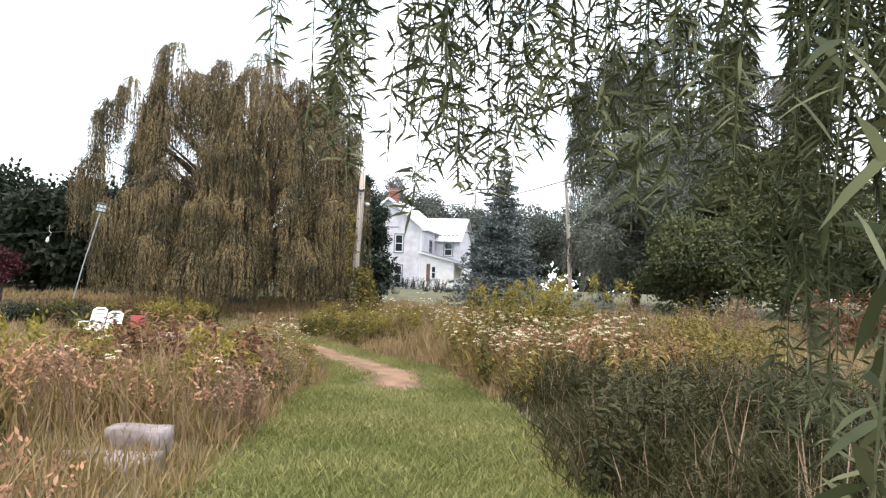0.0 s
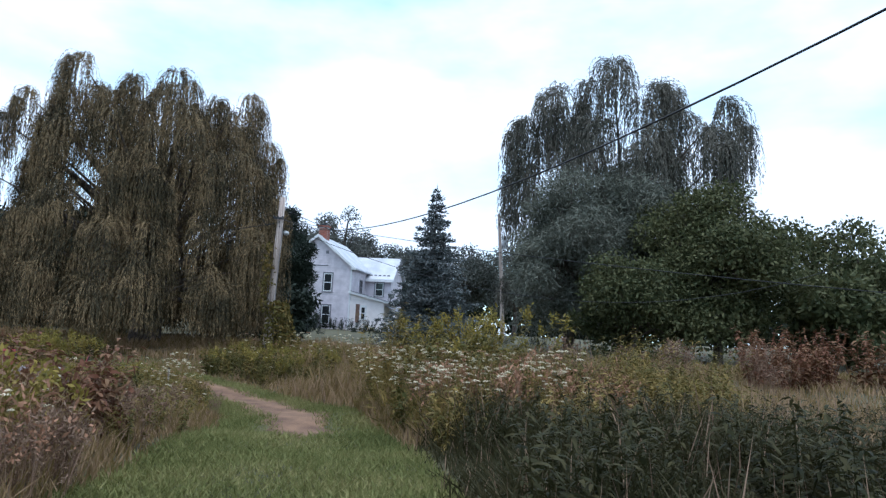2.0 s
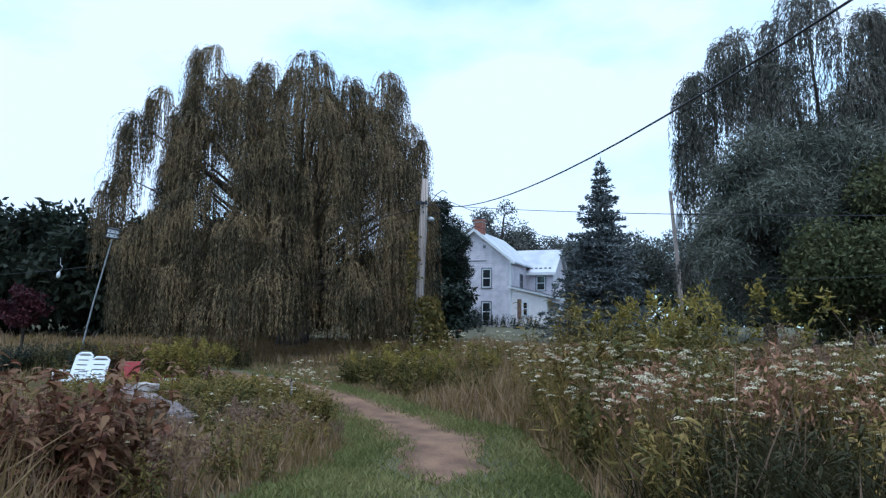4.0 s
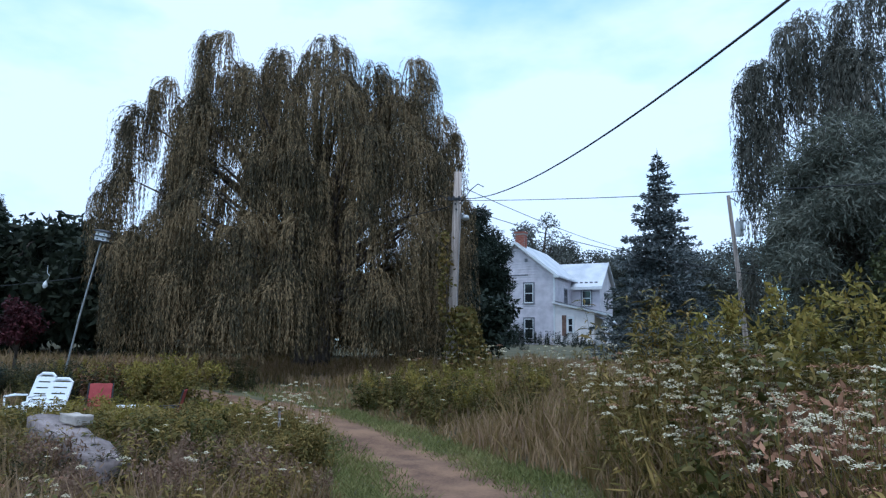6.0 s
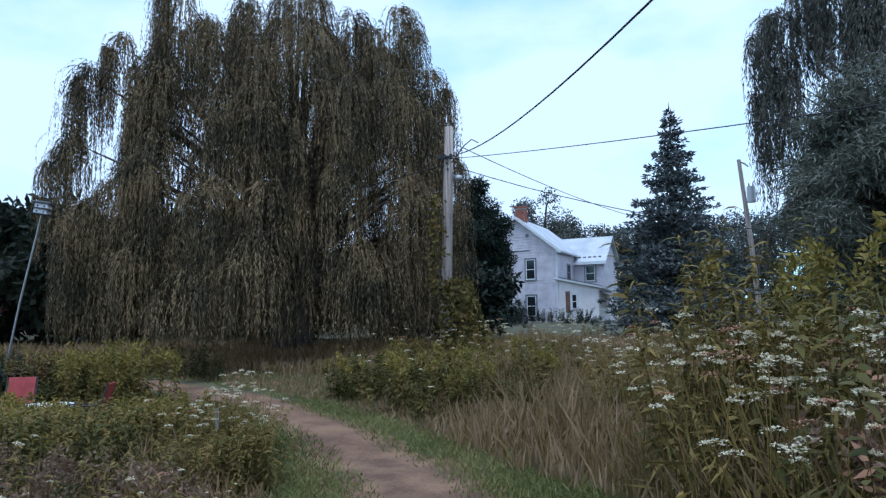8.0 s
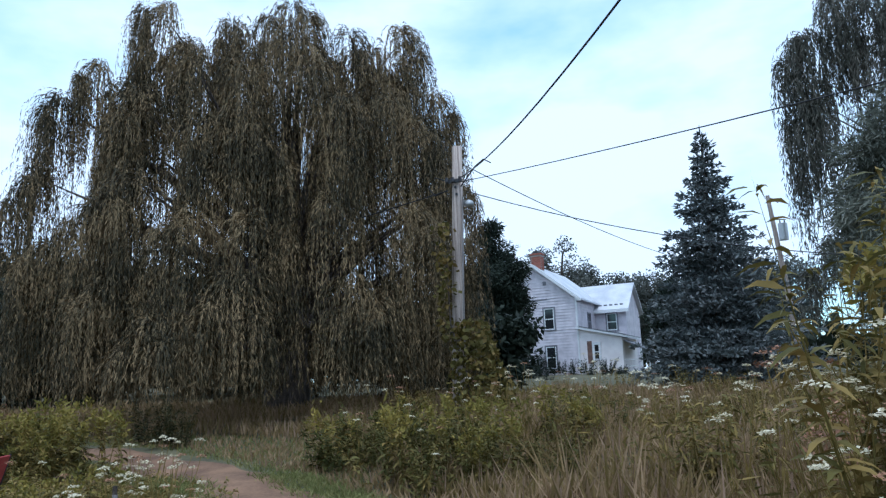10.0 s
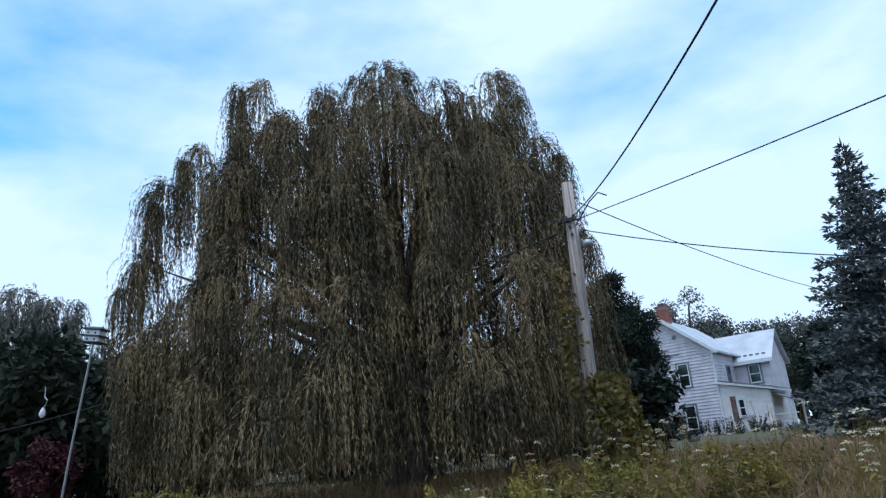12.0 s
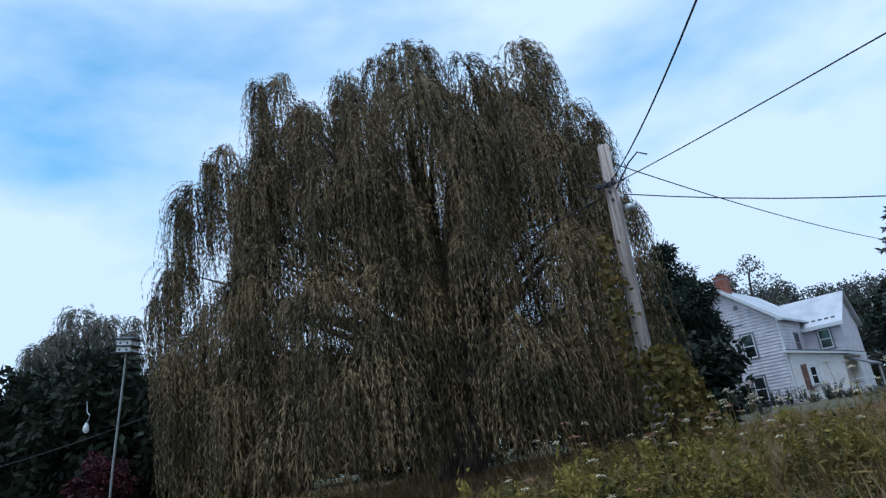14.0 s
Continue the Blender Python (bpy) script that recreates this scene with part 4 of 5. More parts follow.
# ---- meadow ----
def side_of_path(x, y):
    """Positive to the right of the path as one walks it."""
    cx = np.interp(y, [p[1] for p in PATH], [p[0] for p in PATH])
    return np.where(y > 16.5, x + 4.6, x - cx)


def open_lawn(x, y):
    return (y > 16.2) & (x < -5.0) & (y < 22.0) & (x > -12.5)


def weed_height(x, y):
    s = side_of_path(x, y)
    d = path_distance(x, y) - path_half(y)
    right = 0.72 + 0.42 * np.exp(-((y - 14.0) / 4.5) ** 2) * (s < 5.5)
    left = np.interp(y, [0, 4, 8, 12, 15, 17], [0.92, 0.95, 0.85, 0.62, 0.5, 0.45])
    h = np.where(s > 0, right, left)
    h = np.where(y > 16.8, 0.42, h)
    h = h * (0.78 + 0.3 * np.sin(1.7 * x + 0.6) * np.sin(1.3 * y + 0.4 * x))
    h = h * np.clip(0.3 + 0.8 * d, 0.22, 1.0)
    h = np.where((x > -3.4) & (x < -1.5) & (y > 2.8) & (y < 5.5), h * 0.6, h)
    return np.where(open_lawn(x, y), 0.13, h)


def meadow_points(rng, n, spread=1.0):
    """Random spots off the path, thick along the walk and thinner further off."""
    y = -1.0 + 31.0 * rng.random(n) ** (1.15 * spread)
    cx = np.interp(y, [p[1] for p in PATH], [p[0] for p in PATH])
    cx = np.where(y > 15, -3.5, cx)
    x = cx + rng.laplace(size=n) * (2.2 + 0.24 * np.clip(y, 0, 40))
    keep = (path_distance(x, y) > path_half(y) * (0.92 + 0.16 * rng.random(n))) & (np.abs(x) < 26)
    keep &= ~((np.abs(x - 0.2) < 0.75) & (y < 3.5))
    return x[keep], y[keep]


def grass_field(name, label, n, mat, tall, wide, seed, tilt=0.28, spread=1.0, dark=None):
    rng = np.random.default_rng(seed)
    x, y = meadow_points(rng, n, spread)
    # dark: picks the right-hand strip, whose blades carry shade in their colour.
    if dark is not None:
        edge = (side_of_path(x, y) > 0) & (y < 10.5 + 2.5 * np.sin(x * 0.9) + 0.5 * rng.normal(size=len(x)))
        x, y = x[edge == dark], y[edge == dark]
    z = ground_z(x, y)
    far = np.hypot(x - np.interp(y, [0, 14], [0, -2.3]), np.clip(y - 7, 0, None))
    h = weed_height(x, y) * tall * (0.45 + 0.65 * rng.random(len(x)))
    b = np.stack([x, y, z - 0.02], 1)
    lean = rng.normal(size=(len(x), 2)) * tilt
    t = b + np.stack([lean[:, 0] * h, lean[:, 1] * h, h], 1)
    bend = np.stack([-lean[:, 0] * h * 0.16, -lean[:, 1] * h * 0.16, 0.06 * h], 1)
    V, F = blades(b, t, wide * (1 + 0.09 * far), bend, rng)
    return tagged(put(name, mesh_from(name, V, F, mat)), label, "grass", kind="stuff")


grass_field("meadow_grass", "tall green and straw-coloured meadow grass", 190000, M_GRASS, 1.0, 0.012, 101, dark=False)
grass_field("dark_sedge", "sedge right of the path, its dark green carrying the shade", 150000, M_DARKGRASS, 0.9, 0.013, 104, 0.5, dark=True)
grass_field("dry_stems", "thin dry straw stems standing in the meadow", 9000, M_STRAW, 1.3, 0.009, 102, 0.16)


def mown_grass():
    rng = np.random.default_rng(103)
    n = 230000
    y = -1.2 + 20 * rng.random(n) ** 1.1
    cx = np.interp(y, [p[1] for p in PATH], [p[0] for p in PATH])
    x = cx + 3.0 * (rng.random(n) - 0.5)
    d = path_distance(x, y)
    worn = np.clip(1 - d / (path_half(y) * 0.8), 0, 1) * np.interp(y, [9.5, 12.5], [0.0, 1.0])
    bare = 0.5 + 0.5 * np.sin(1.9 * x + 2.1 * y) * np.sin(2.7 * x - 0.9 * y)
    keep = (d < path_half(y) * 1.25) & (rng.random(n) > worn * (1.3 + 0.2 * bare)) & (rng.random(n) > 0.45 * bare * (y > 3))
    x, y = x[keep], y[keep]
    m = 26000
    x2, y2 = -12.5 + 7.5 * rng.random(m), 16.2 + 6.0 * rng.random(m)
    k2 = path_distance(x2, y2) > 0.55
    x, y = np.concatenate([x, x2[k2]]), np.concatenate([y, y2[k2]])
    h = 0.035 + 0.06 * rng.random(len(x)) ** 2
    b = np.stack([x, y, ground_z(x, y) - 0.005], 1)
    lean = rng.normal(size=(len(x), 2)) * 0.6
    V, F = blades(b, b + np.stack([lean[:, 0] * h, lean[:, 1] * h, h], 1), 0.011, None, rng)
    tagged(put("mown_grass", mesh_from("mown_grass", V, F, M_LAWN)), "short mown green grass along the path", "grass", kind="stuff")


mown_grass()


def curled_leaves(base, tip, width, rng):
    """Pointed leaves of four triangles each, folded along the midrib and drooping at the tip."""
    n = len(base)
    d = tip - base
    ln = np.linalg.norm(d, axis=1)[:, None]
    up = np.tile([[0.0, 0.0, 1.0]], (n, 1)) + 0.35 * rng.normal(size=(n, 3))
    s = np.cross(d, up)
    s /= np.linalg.norm(s, axis=1)[:, None] + 1e-9
    nrm = np.cross(s, d / ln)
    w = ln * width * 0.5
    lift = nrm * ln * 0.07
    end = tip - np.array([0, 0, 1.0]) * ln * 0.22
    V = np.stack([base, base + d * 0.3 + s * w + lift, base + d * 0.66 + s * w * 0.75, end, base + d * 0.66 - s * w * 0.75, base + d * 0.3 - s * w + lift], 1).reshape(-1, 3)
    k = np.arange(n)[:, None] * 6
    return V, np.concatenate([k + np.array([[0, 1, 5]]), k + np.array([[1, 2, 4]]), k + np.array([[1, 4, 5]]), k + np.array([[2, 3, 4]])])


def plant_mesh(seed, height, stems, leaves, leaf, mat, plume=None, plume_mat=None, spread=0.25, leaf_w=0.34, droop=0.3):
    """Two meshes of one weed clump: stems with leaves, and feathery tops."""
    rng = np.random.default_rng(seed)
    SB, ST, LB, LT, PB, PT = [], [], [], [], [], []
    for _ in range(stems):
        a = rng.random() * 6.28
        r = spread * math.sqrt(rng.random())
        b = np.array([r * math.cos(a), r * math.sin(a), -0.03])
        h = height * (0.7 + 0.4 * rng.random())
        t = b + np.array([0.16 * h * rng.normal() + r * math.cos(a) * 0.5, 0.16 * h * rng.normal() + r * math.sin(a) * 0.5, h])
        SB.append(b)
        ST.append(t)
        u = 0.12 + 0.86 * rng.random(leaves)
        p = b + (t - b) * u[:, None]
        o = rng.normal(size=(leaves, 3))
        o[:, 2] = 0.25 * rng.normal(size=leaves) - droop * (rng.random(leaves) - 0.4)
        o /= np.linalg.norm(o, axis=1)[:, None]
        LB.append(p)
        LT.append(p + o * leaf * (0.5 + 0.8 * rng.random((leaves, 1))) * (1.15 - 0.5 * u[:, None]))
        if plume:
            k = plume
            q = t + rng.normal(size=(k, 3)) * np.array([0.035, 0.035, 0.06]) - np.array([0, 0, 0.05])
            PB.append(q)
            PT.append(q + rng.normal(size=(k, 3)) * 0.035 + np.array([0.0, 0.0, 0.02]))
    SB, ST = np.array(SB), np.array(ST)
    s1 = blades(SB, ST, 0.01, None, rng)
    s2 = blades(SB, ST, 0.01, None, rng)
    stalk = np.concatenate([s1[1], s2[1] + len(s1[0])])
    stalk = np.concatenate([stalk[:, [0, 1, 2]], stalk[:, [0, 2, 3]]])
    sv = np.concatenate([s1[0], s2[0]])
    lv, lf = curled_leaves(np.concatenate(LB), np.concatenate(LT), leaf_w, rng)
    body = mesh_from("leaves", np.concatenate([sv, lv]), np.concatenate([stalk, lf + len(sv)]), mat)
    tops = None
    if plume:
        V, F = blades(np.concatenate(PB), np.concatenate(PT), 0.028, None, rng)
        tops = mesh_from("flower_top", V, F, plume_mat)
    return body, tops


def scatter_plants(name, label, category, group, variants, spots, seed, sizes=(0.8, 1.25)):
    rng = np.random.default_rng(seed)
    for k, (x, y) in enumerate(spots):
        body, tops = variants[k % len(variants)]
        s = sizes[0] + (sizes[1] - sizes[0]) * rng.random()
        root = put(name, body)
        tagged(root, label, category, group)
        root.matrix_world = Matrix.Translation((x, y, gz(x, y))) @ Matrix.Rotation(rng.random() * 6.28, 4, "Z") @ Matrix.Scale(s, 4)
        if tops:
            tagged(put("flower_top", tops, root), kind="stuff")


def spots_in(seed, n, x0, x1, y0, y1, gap=0.15):
    rng = np.random.default_rng(seed)
    out = []
    while len(out) < n:
        x, y = x0 + (x1 - x0) * rng.random(), y0 + (y1 - y0) * rng.random()
        if float(path_distance(x, y)) > float(path_half(y)) + gap and not (abs(x - 0.25) < 0.9 and y < 4.0) and not (-3.4 < x < -1.5 and 2.8 < y < 5.5):
            out.append((x, y))
    return out


GREEN = [plant_mesh(200 + i, 0.72, 11, 60, 0.09, M_WEED, None, None, 0.25, 0.26) for i in range(4)]
DARKBUSH = [plant_mesh(255 + i, 0.85, 16, 70, 0.12, M_CEDAR, None, None, 0.45) for i in range(3)]
DARK = [plant_mesh(205 + i, 0.72, 10, 54, 0.10, M_DARKWEED, None, None, 0.25, 0.26) for i in range(4)]
GOLD = [plant_mesh(210 + i, 0.85, 9, 34, 0.12, M_WEED, 40, M_GOLD) for i in range(4)]
RUST = [plant_mesh(220 + i, 0.85, 18, 30, 0.055, M_RUST, 20, M_RUST, 0.25, 0.22) for i in range(3)]
REDS = [plant_mesh(225 + i, 0.95, 12, 44, 0.13, M_RED) for i in range(3)]
GOLD_TALL = [plant_mesh(260 + i, 1.55, 9, 100, 0.13, M_WEED, 46, M_GOLD, 0.3, 0.26) for i in range(3)]
GREEN_TALL = [plant_mesh(265 + i, 1.35, 8, 80, 0.12, M_WEED, None, None, 0.28, 0.22, 0.6) for i in range(3)]
BIG = [plant_mesh(230 + i, 1.3, 4, 40, 0.16, M_BROAD, None, None, 0.14, 0.45, 0.8) for i in range(3)]
DEAD = [plant_mesh(240 + i, 0.8, 14, 18, 0.042, M_STRAW, 12, M_SEED, 0.3, 0.22) for i in range(3)]
BUSH = [plant_mesh(250 + i, 0.85, 16, 60, 0.12, M_BROAD, None, None, 0.45) for i in range(3)]

# right of the path
# Shade on this side is put into the dark leaf colour.
scatter_plants("dark_weed", "leafy weed clump in the meadow, shade put into its dark green", "weed", "dark weeds", DARK, spots_in(1, 280, 0.4, 7.5, 2.0, 11.0), 1, (0.35, 1.2))
scatter_plants("weed_clump", "green leafy weed clump beside the path", "weed", "green weeds", GREEN, spots_in(2, 70, -1.6, 4.5, 9.5, 20.0), 2, (0.9, 1.5))
scatter_plants("tall_weed", "tall broad-leaved green weed beside the path", "weed", "broad-leaved weeds", BIG, [(-0.35, 12.1), (-0.1, 12.6), (0.15, 12.0), (-0.45, 13.3), (0.5, 12.8), (-0.2, 13.9), (0.5, 13.9), (0.8, 12.2)], 3, (0.85, 1.12))
scatter_plants("goldenrod", "goldenrod clump with dull yellow tops", "weed", "goldenrod", GOLD, spots_in(4, 26, -1.2, 4.0, 12.0, 19.0) + spots_in(5, 10, -6.0, -2.6, 18.2, 21.0), 4, (0.6, 0.95))
scatter_plants("rust_weed", "rust-brown dried weed clump", "weed", "rust weeds", RUST, spots_in(6, 30, 0.0, 3.0, 14.2, 18.0) + spots_in(7, 10, 3.5, 9.0, 17, 24), 5, (0.9, 1.35))
scatter_plants("red_shrub", "reddish-brown shrub at the meadow's edge", "shrub", "red shrubs", REDS, spots_in(8, 14, 8.5, 12.5, 19.5, 25.0), 6, (1.2, 1.9))
scatter_plants("goldenrod", "tall yellow-green goldenrod beside the path", "weed", "goldenrod", GOLD_TALL, [(0.05, 14.9), (0.4, 15.4), (0.8, 15.0), (0.3, 16.0), (-0.3, 15.6), (1.1, 15.8), (1.4, 14.6), (0.7, 14.4)], 18, (0.95, 1.2))
scatter_plants("tall_weed", "tall green weed on the bank beside the path", "weed", "broad-leaved weeds", GREEN_TALL, spots_in(20, 40, 0.3, 4.4, 11.2, 16.5), 19, (0.8, 1.15))
scatter_plants("dead_weed", "dry brown weed clump beside the path", "weed", "dry weeds", DEAD, spots_in(21, 28, -0.5, 2.8, 11.2, 14.2), 20, (0.8, 1.35))
scatter_plants("rust_weed", "rust-brown weed clump beside the path", "weed", "rust weeds", RUST, spots_in(22, 20, -0.3, 3.2, 11.4, 14.2), 21, (0.6, 1.0))
scatter_plants("tall_weed", "tall green weed at the bend of the path", "weed", "broad-leaved weeds", GREEN_TALL, [(-1.0, 14.4), (-0.75, 14.75), (-1.05, 15.0), (-0.5, 14.3), (-0.3, 14.9)], 26, (1.2, 1.45))
# left of the path
scatter_plants("weed_clump", "green weed clump in front of the red chairs", "weed", "green weeds", GREEN, spots_in(27, 26, -8.6, -6.0, 14.3, 15.5, 0.0), 27, (0.7, 0.95))
scatter_plants("weed_clump", "green weed clump before the patio chairs", "weed", "green weeds", GREEN, spots_in(23, 26, -9.0, -5.6, 14.0, 15.9, 0.0), 22, (0.7, 1.0))
scatter_plants("goldenrod", "goldenrod clump before the patio chairs", "weed", "goldenrod", GOLD, spots_in(24, 24, -9.0, -5.8, 14.0, 16.2, 0.0), 23, (0.5, 0.75))
scatter_plants("dark_weed", "dark weeds growing before the low wall", "weed", "green weeds", DARK, spots_in(25, 18, -7.4, -4.6, 12.0, 13.0, 0.0), 24, (0.5, 0.8))
scatter_plants("red_shrub", "reddish-orange shrub in the meadow", "shrub", "red shrubs", REDS, spots_in(9, 12, -5.0, -3.5, 7.0, 9.0), 7, (1.05, 1.3))
scatter_plants("dead_weed", "dry tan weed clump with seed heads", "weed", "dry weeds", DEAD, spots_in(10, 40, -5.0, -1.3, 2.0, 7.0), 8, (0.55, 0.95))
scatter_plants("rust_weed", "rust-brown dried weed clump in the meadow", "weed", "rust weeds", RUST, spots_in(19, 14, -5.5, -1.6, 3.0, 9.5), 17, (0.5, 0.85))
scatter_plants("goldenrod", "yellow-green goldenrod clump in the meadow", "weed", "goldenrod", GOLD, spots_in(11, 34, -8.5, -2.0, 2.5, 10.0), 9, (0.7, 1.1))
scatter_plants("weed_clump", "grey-green leafy weed clump among dry grass", "weed", "green weeds", GREEN, spots_in(46, 60, -8.0, -1.6, 2.4, 8.0), 37, (0.6, 1.1))
scatter_plants("weed_clump", "green leafy weed clump in the meadow", "weed", "green weeds", GREEN, spots_in(12, 80, -9.5, -2.4, 6.5, 15.2), 10, (0.6, 1.0))
scatter_plants("leafy_bush", "low green bush beside the patio chairs", "shrub", "low bushes", BUSH, spots_in(13, 14, -13.8, -9.8, 17.6, 20.4) + spots_in(14, 14, -9.0, -5.0, 13.4, 15.2), 11, (0.5, 0.85))
scatter_plants("goldenrod", "yellow-green goldenrod clump by the patio chairs", "weed", "goldenrod", GOLD, spots_in(15, 7, -13.4, -8.8, 18.6, 20.0), 12, (0.6, 0.9))
# Dark leaf colours on these two stand in for shade below the trees.
scatter_plants("dark_weed", "dark green weeds under the willow's edge, tree shade put into the colour", "weed", "dark weeds", DARK, spots_in(37, 40, -15.5, -8.8, 18.8, 21.2, 0.0), 28, (0.6, 1.1))
scatter_plants("leafy_bush", "low bush at the willow's edge, near-black in place of tree shade", "shrub", "low bushes", DARKBUSH, spots_in(39, 16, -15.5, -11.2, 18.2, 20.4, 0.0), 30, (0.5, 0.9))
scatter_plants("weed_clump", "green weed clump inside the bend of the path", "weed", "green weeds", GREEN, spots_in(41, 26, -6.6, -3.9, 14.4, 16.6, 0.0), 31, (0.6, 0.9))
scatter_plants("rust_weed", "brown dried weed clump before the low wall", "weed", "rust weeds", RUST, spots_in(42, 22, -6.2, -3.6, 11.4, 13.6, 0.0), 32, (0.4, 0.65))
scatter_plants("rust_weed", "orange-brown leafy weed under the willow's edge", "weed", "rust weeds", REDS, [(-11.4, 18.7), (-11.0, 19.1), (-10.6, 18.6)], 33, (0.7, 0.95))
scatter_plants("goldenrod", "yellow-green fern-like weed under the willow's edge", "weed", "goldenrod", GOLD, spots_in(43, 9, -10.6, -8.2, 17.9, 19.3, 0.0), 34, (0.7, 1.05))
# grassy bank inside the last bend
scatter_plants("dead_weed", "dry tan weed clump on the grassy bank", "weed", "dry weeds", DEAD, spots_in(44, 12, -0.9, 1.6, 15.8, 18.4, 0.1), 35, (0.7, 1.0))
scatter_plants("tall_weed", "tall green weed on the grassy bank", "weed", "broad-leaved weeds", GREEN_TALL, spots_in(45, 9, -1.6, 1.2, 15.6, 18.0, 0.1), 36, (0.7, 0.9))
# below the pole and before the house
scatter_plants("leafy_bush", "green bush at the foot of the slope", "shrub", "low bushes", BUSH, spots_in(16, 14, -6.0, -3.0, 18.0, 21.5), 13, (0.55, 0.85))
scatter_plants("weed_clump", "green weed clump on the slope before the house", "weed", "green weeds", GREEN, spots_in(17, 60, -6.5, 6.0, 21, 31), 14, (0.6, 1.0))
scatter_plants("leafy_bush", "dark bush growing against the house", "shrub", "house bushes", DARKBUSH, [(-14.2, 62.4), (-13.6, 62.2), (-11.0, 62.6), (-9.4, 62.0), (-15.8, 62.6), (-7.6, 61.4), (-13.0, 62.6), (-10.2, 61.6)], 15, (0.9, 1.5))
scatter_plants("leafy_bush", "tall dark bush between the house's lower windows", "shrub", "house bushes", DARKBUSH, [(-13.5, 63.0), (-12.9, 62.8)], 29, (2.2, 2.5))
scatter_plants("leafy_bush", "dark bush on the slope below the house", "shrub", "house bushes", DARKBUSH, spots_in(18, 26, -14, 6, 44, 58), 16, (0.4, 0.75))


# ---- white umbel flowers ----
def lace_variants():
    out = []
    for v in range(6):
        rng = np.random.default_rng(300 + v)
        heads, stems = [], []
        for k in range(3):
            a = rng.random() * 6.28
            h = 0.62 + 0.4 * rng.random()
            top = Vector((0.34 * math.cos(a) * rng.random(), 0.34 * math.sin(a) * rng.random(), h))
            mid = Vector((top.x * 0.3, top.y * 0.3, h * 0.45))
            stems.append(([(0, 0, -0.03), tuple(mid), tuple(top)], [0.004, 0.003, 0.002]))
            r = 0.028 + 0.03 * rng.random()
            n = 46
            q = np.sqrt(rng.random(n))
            w = rng.random(n) * 6.28
            b = np.stack([top.x + r * q * np.cos(w), top.y + r * q * np.sin(w), top.z + 0.012 * (1 - q ** 2) + 0.004 * rng.normal(size=n)], 1)
            o = rng.normal(size=(n, 3)) * np.array([1, 1, 0.35])
            o /= np.linalg.norm(o, axis=1)[:, None]
            V, F = blades(b - o * 0.009, b + o * 0.009, 0.013, None, rng, np.tile([[0.1, 0.1, 1.0]], (n, 1)))
            heads.append(mesh_from("umbel", V, F, M_SEED if (v + k) % 4 == 3 else M_PETAL))
        V, F = [], []
        for pts, rad in stems:
            tv, tf = tube(pts, rad, 4)
            F += [tuple(i + len(V) for i in q) for q in tf]
            V += tv
        n = 26
        rng2 = np.random.default_rng(320 + v)
        b = np.stack([0.05 * rng2.normal(size=n), 0.05 * rng2.normal(size=n), 0.55 * rng2.random(n)], 1)
        lv, lf = blades(b, b + rng2.normal(size=(n, 3)) * 0.08, 0.02, None, rng2)
        out.append((mesh_from("stems", *joined([(V, F), (lv, lf)]), M_WEED), heads))
    return out


LACE = lace_variants()


def lace(spots, seed, label, sizes=(0.75, 1.2)):
    rng = np.random.default_rng(seed)
    for k, (x, y) in enumerate(spots):
        body, heads = LACE[k % 6]
        root = put("wild_carrot", body)
        tagged(root, label, "flower", "white meadow flowers")
        root.matrix_world = Matrix.Translation((x, y, gz(x, y))) @ Matrix.Rotation(rng.random() * 6.28, 4, "Z") @ Matrix.Scale(sizes[0] + (sizes[1] - sizes[0]) * rng.random(), 4)
        for h in heads:
            put("umbel", h, root)


lace(spots_in(30, 80, -1.2, 1.8, 9.8, 15.0, 0.15), 1, "wild carrot with flat white flower heads on thin stems", (0.85, 1.3))
lace(spots_in(36, 42, -0.3, 1.9, 10.4, 12.8, 0.15), 7, "wild carrot with crowded white flower heads beside the path", (0.9, 1.25))
lace(spots_in(31, 34, -5.6, -3.9, 14.6, 17.4, 0.0), 2, "wild carrot with white flower heads beside the bend", (0.6, 0.95))
lace(spots_in(32, 40, -5.4, -1.6, 17.6, 22.5, 0.1), 3, "wild carrot with white flower heads below the pole", (0.8, 1.15))
lace(spots_in(33, 28, -1.8, 1.4, 15.5, 20.0, 0.1), 4, "wild carrot with white flower heads in the meadow", (0.9, 1.25))
lace(spots_in(34, 22, -5.4, -2.6, 9.5, 13.8, 0.1), 5, "wild carrot with small white heads in low weeds", (0.4, 0.7))
lace(spots_in(35, 16, -4.2, -1.6, 3.5, 8.0, 0.1), 6, "wild carrot with white heads among dry weeds", (0.7, 1.0))

lace(spots_in(38, 44, -1.4, 0.8, 12.4, 15.4, 0.05), 8, "wild carrot with broad white flower heads on the bank", (0.95, 1.4))


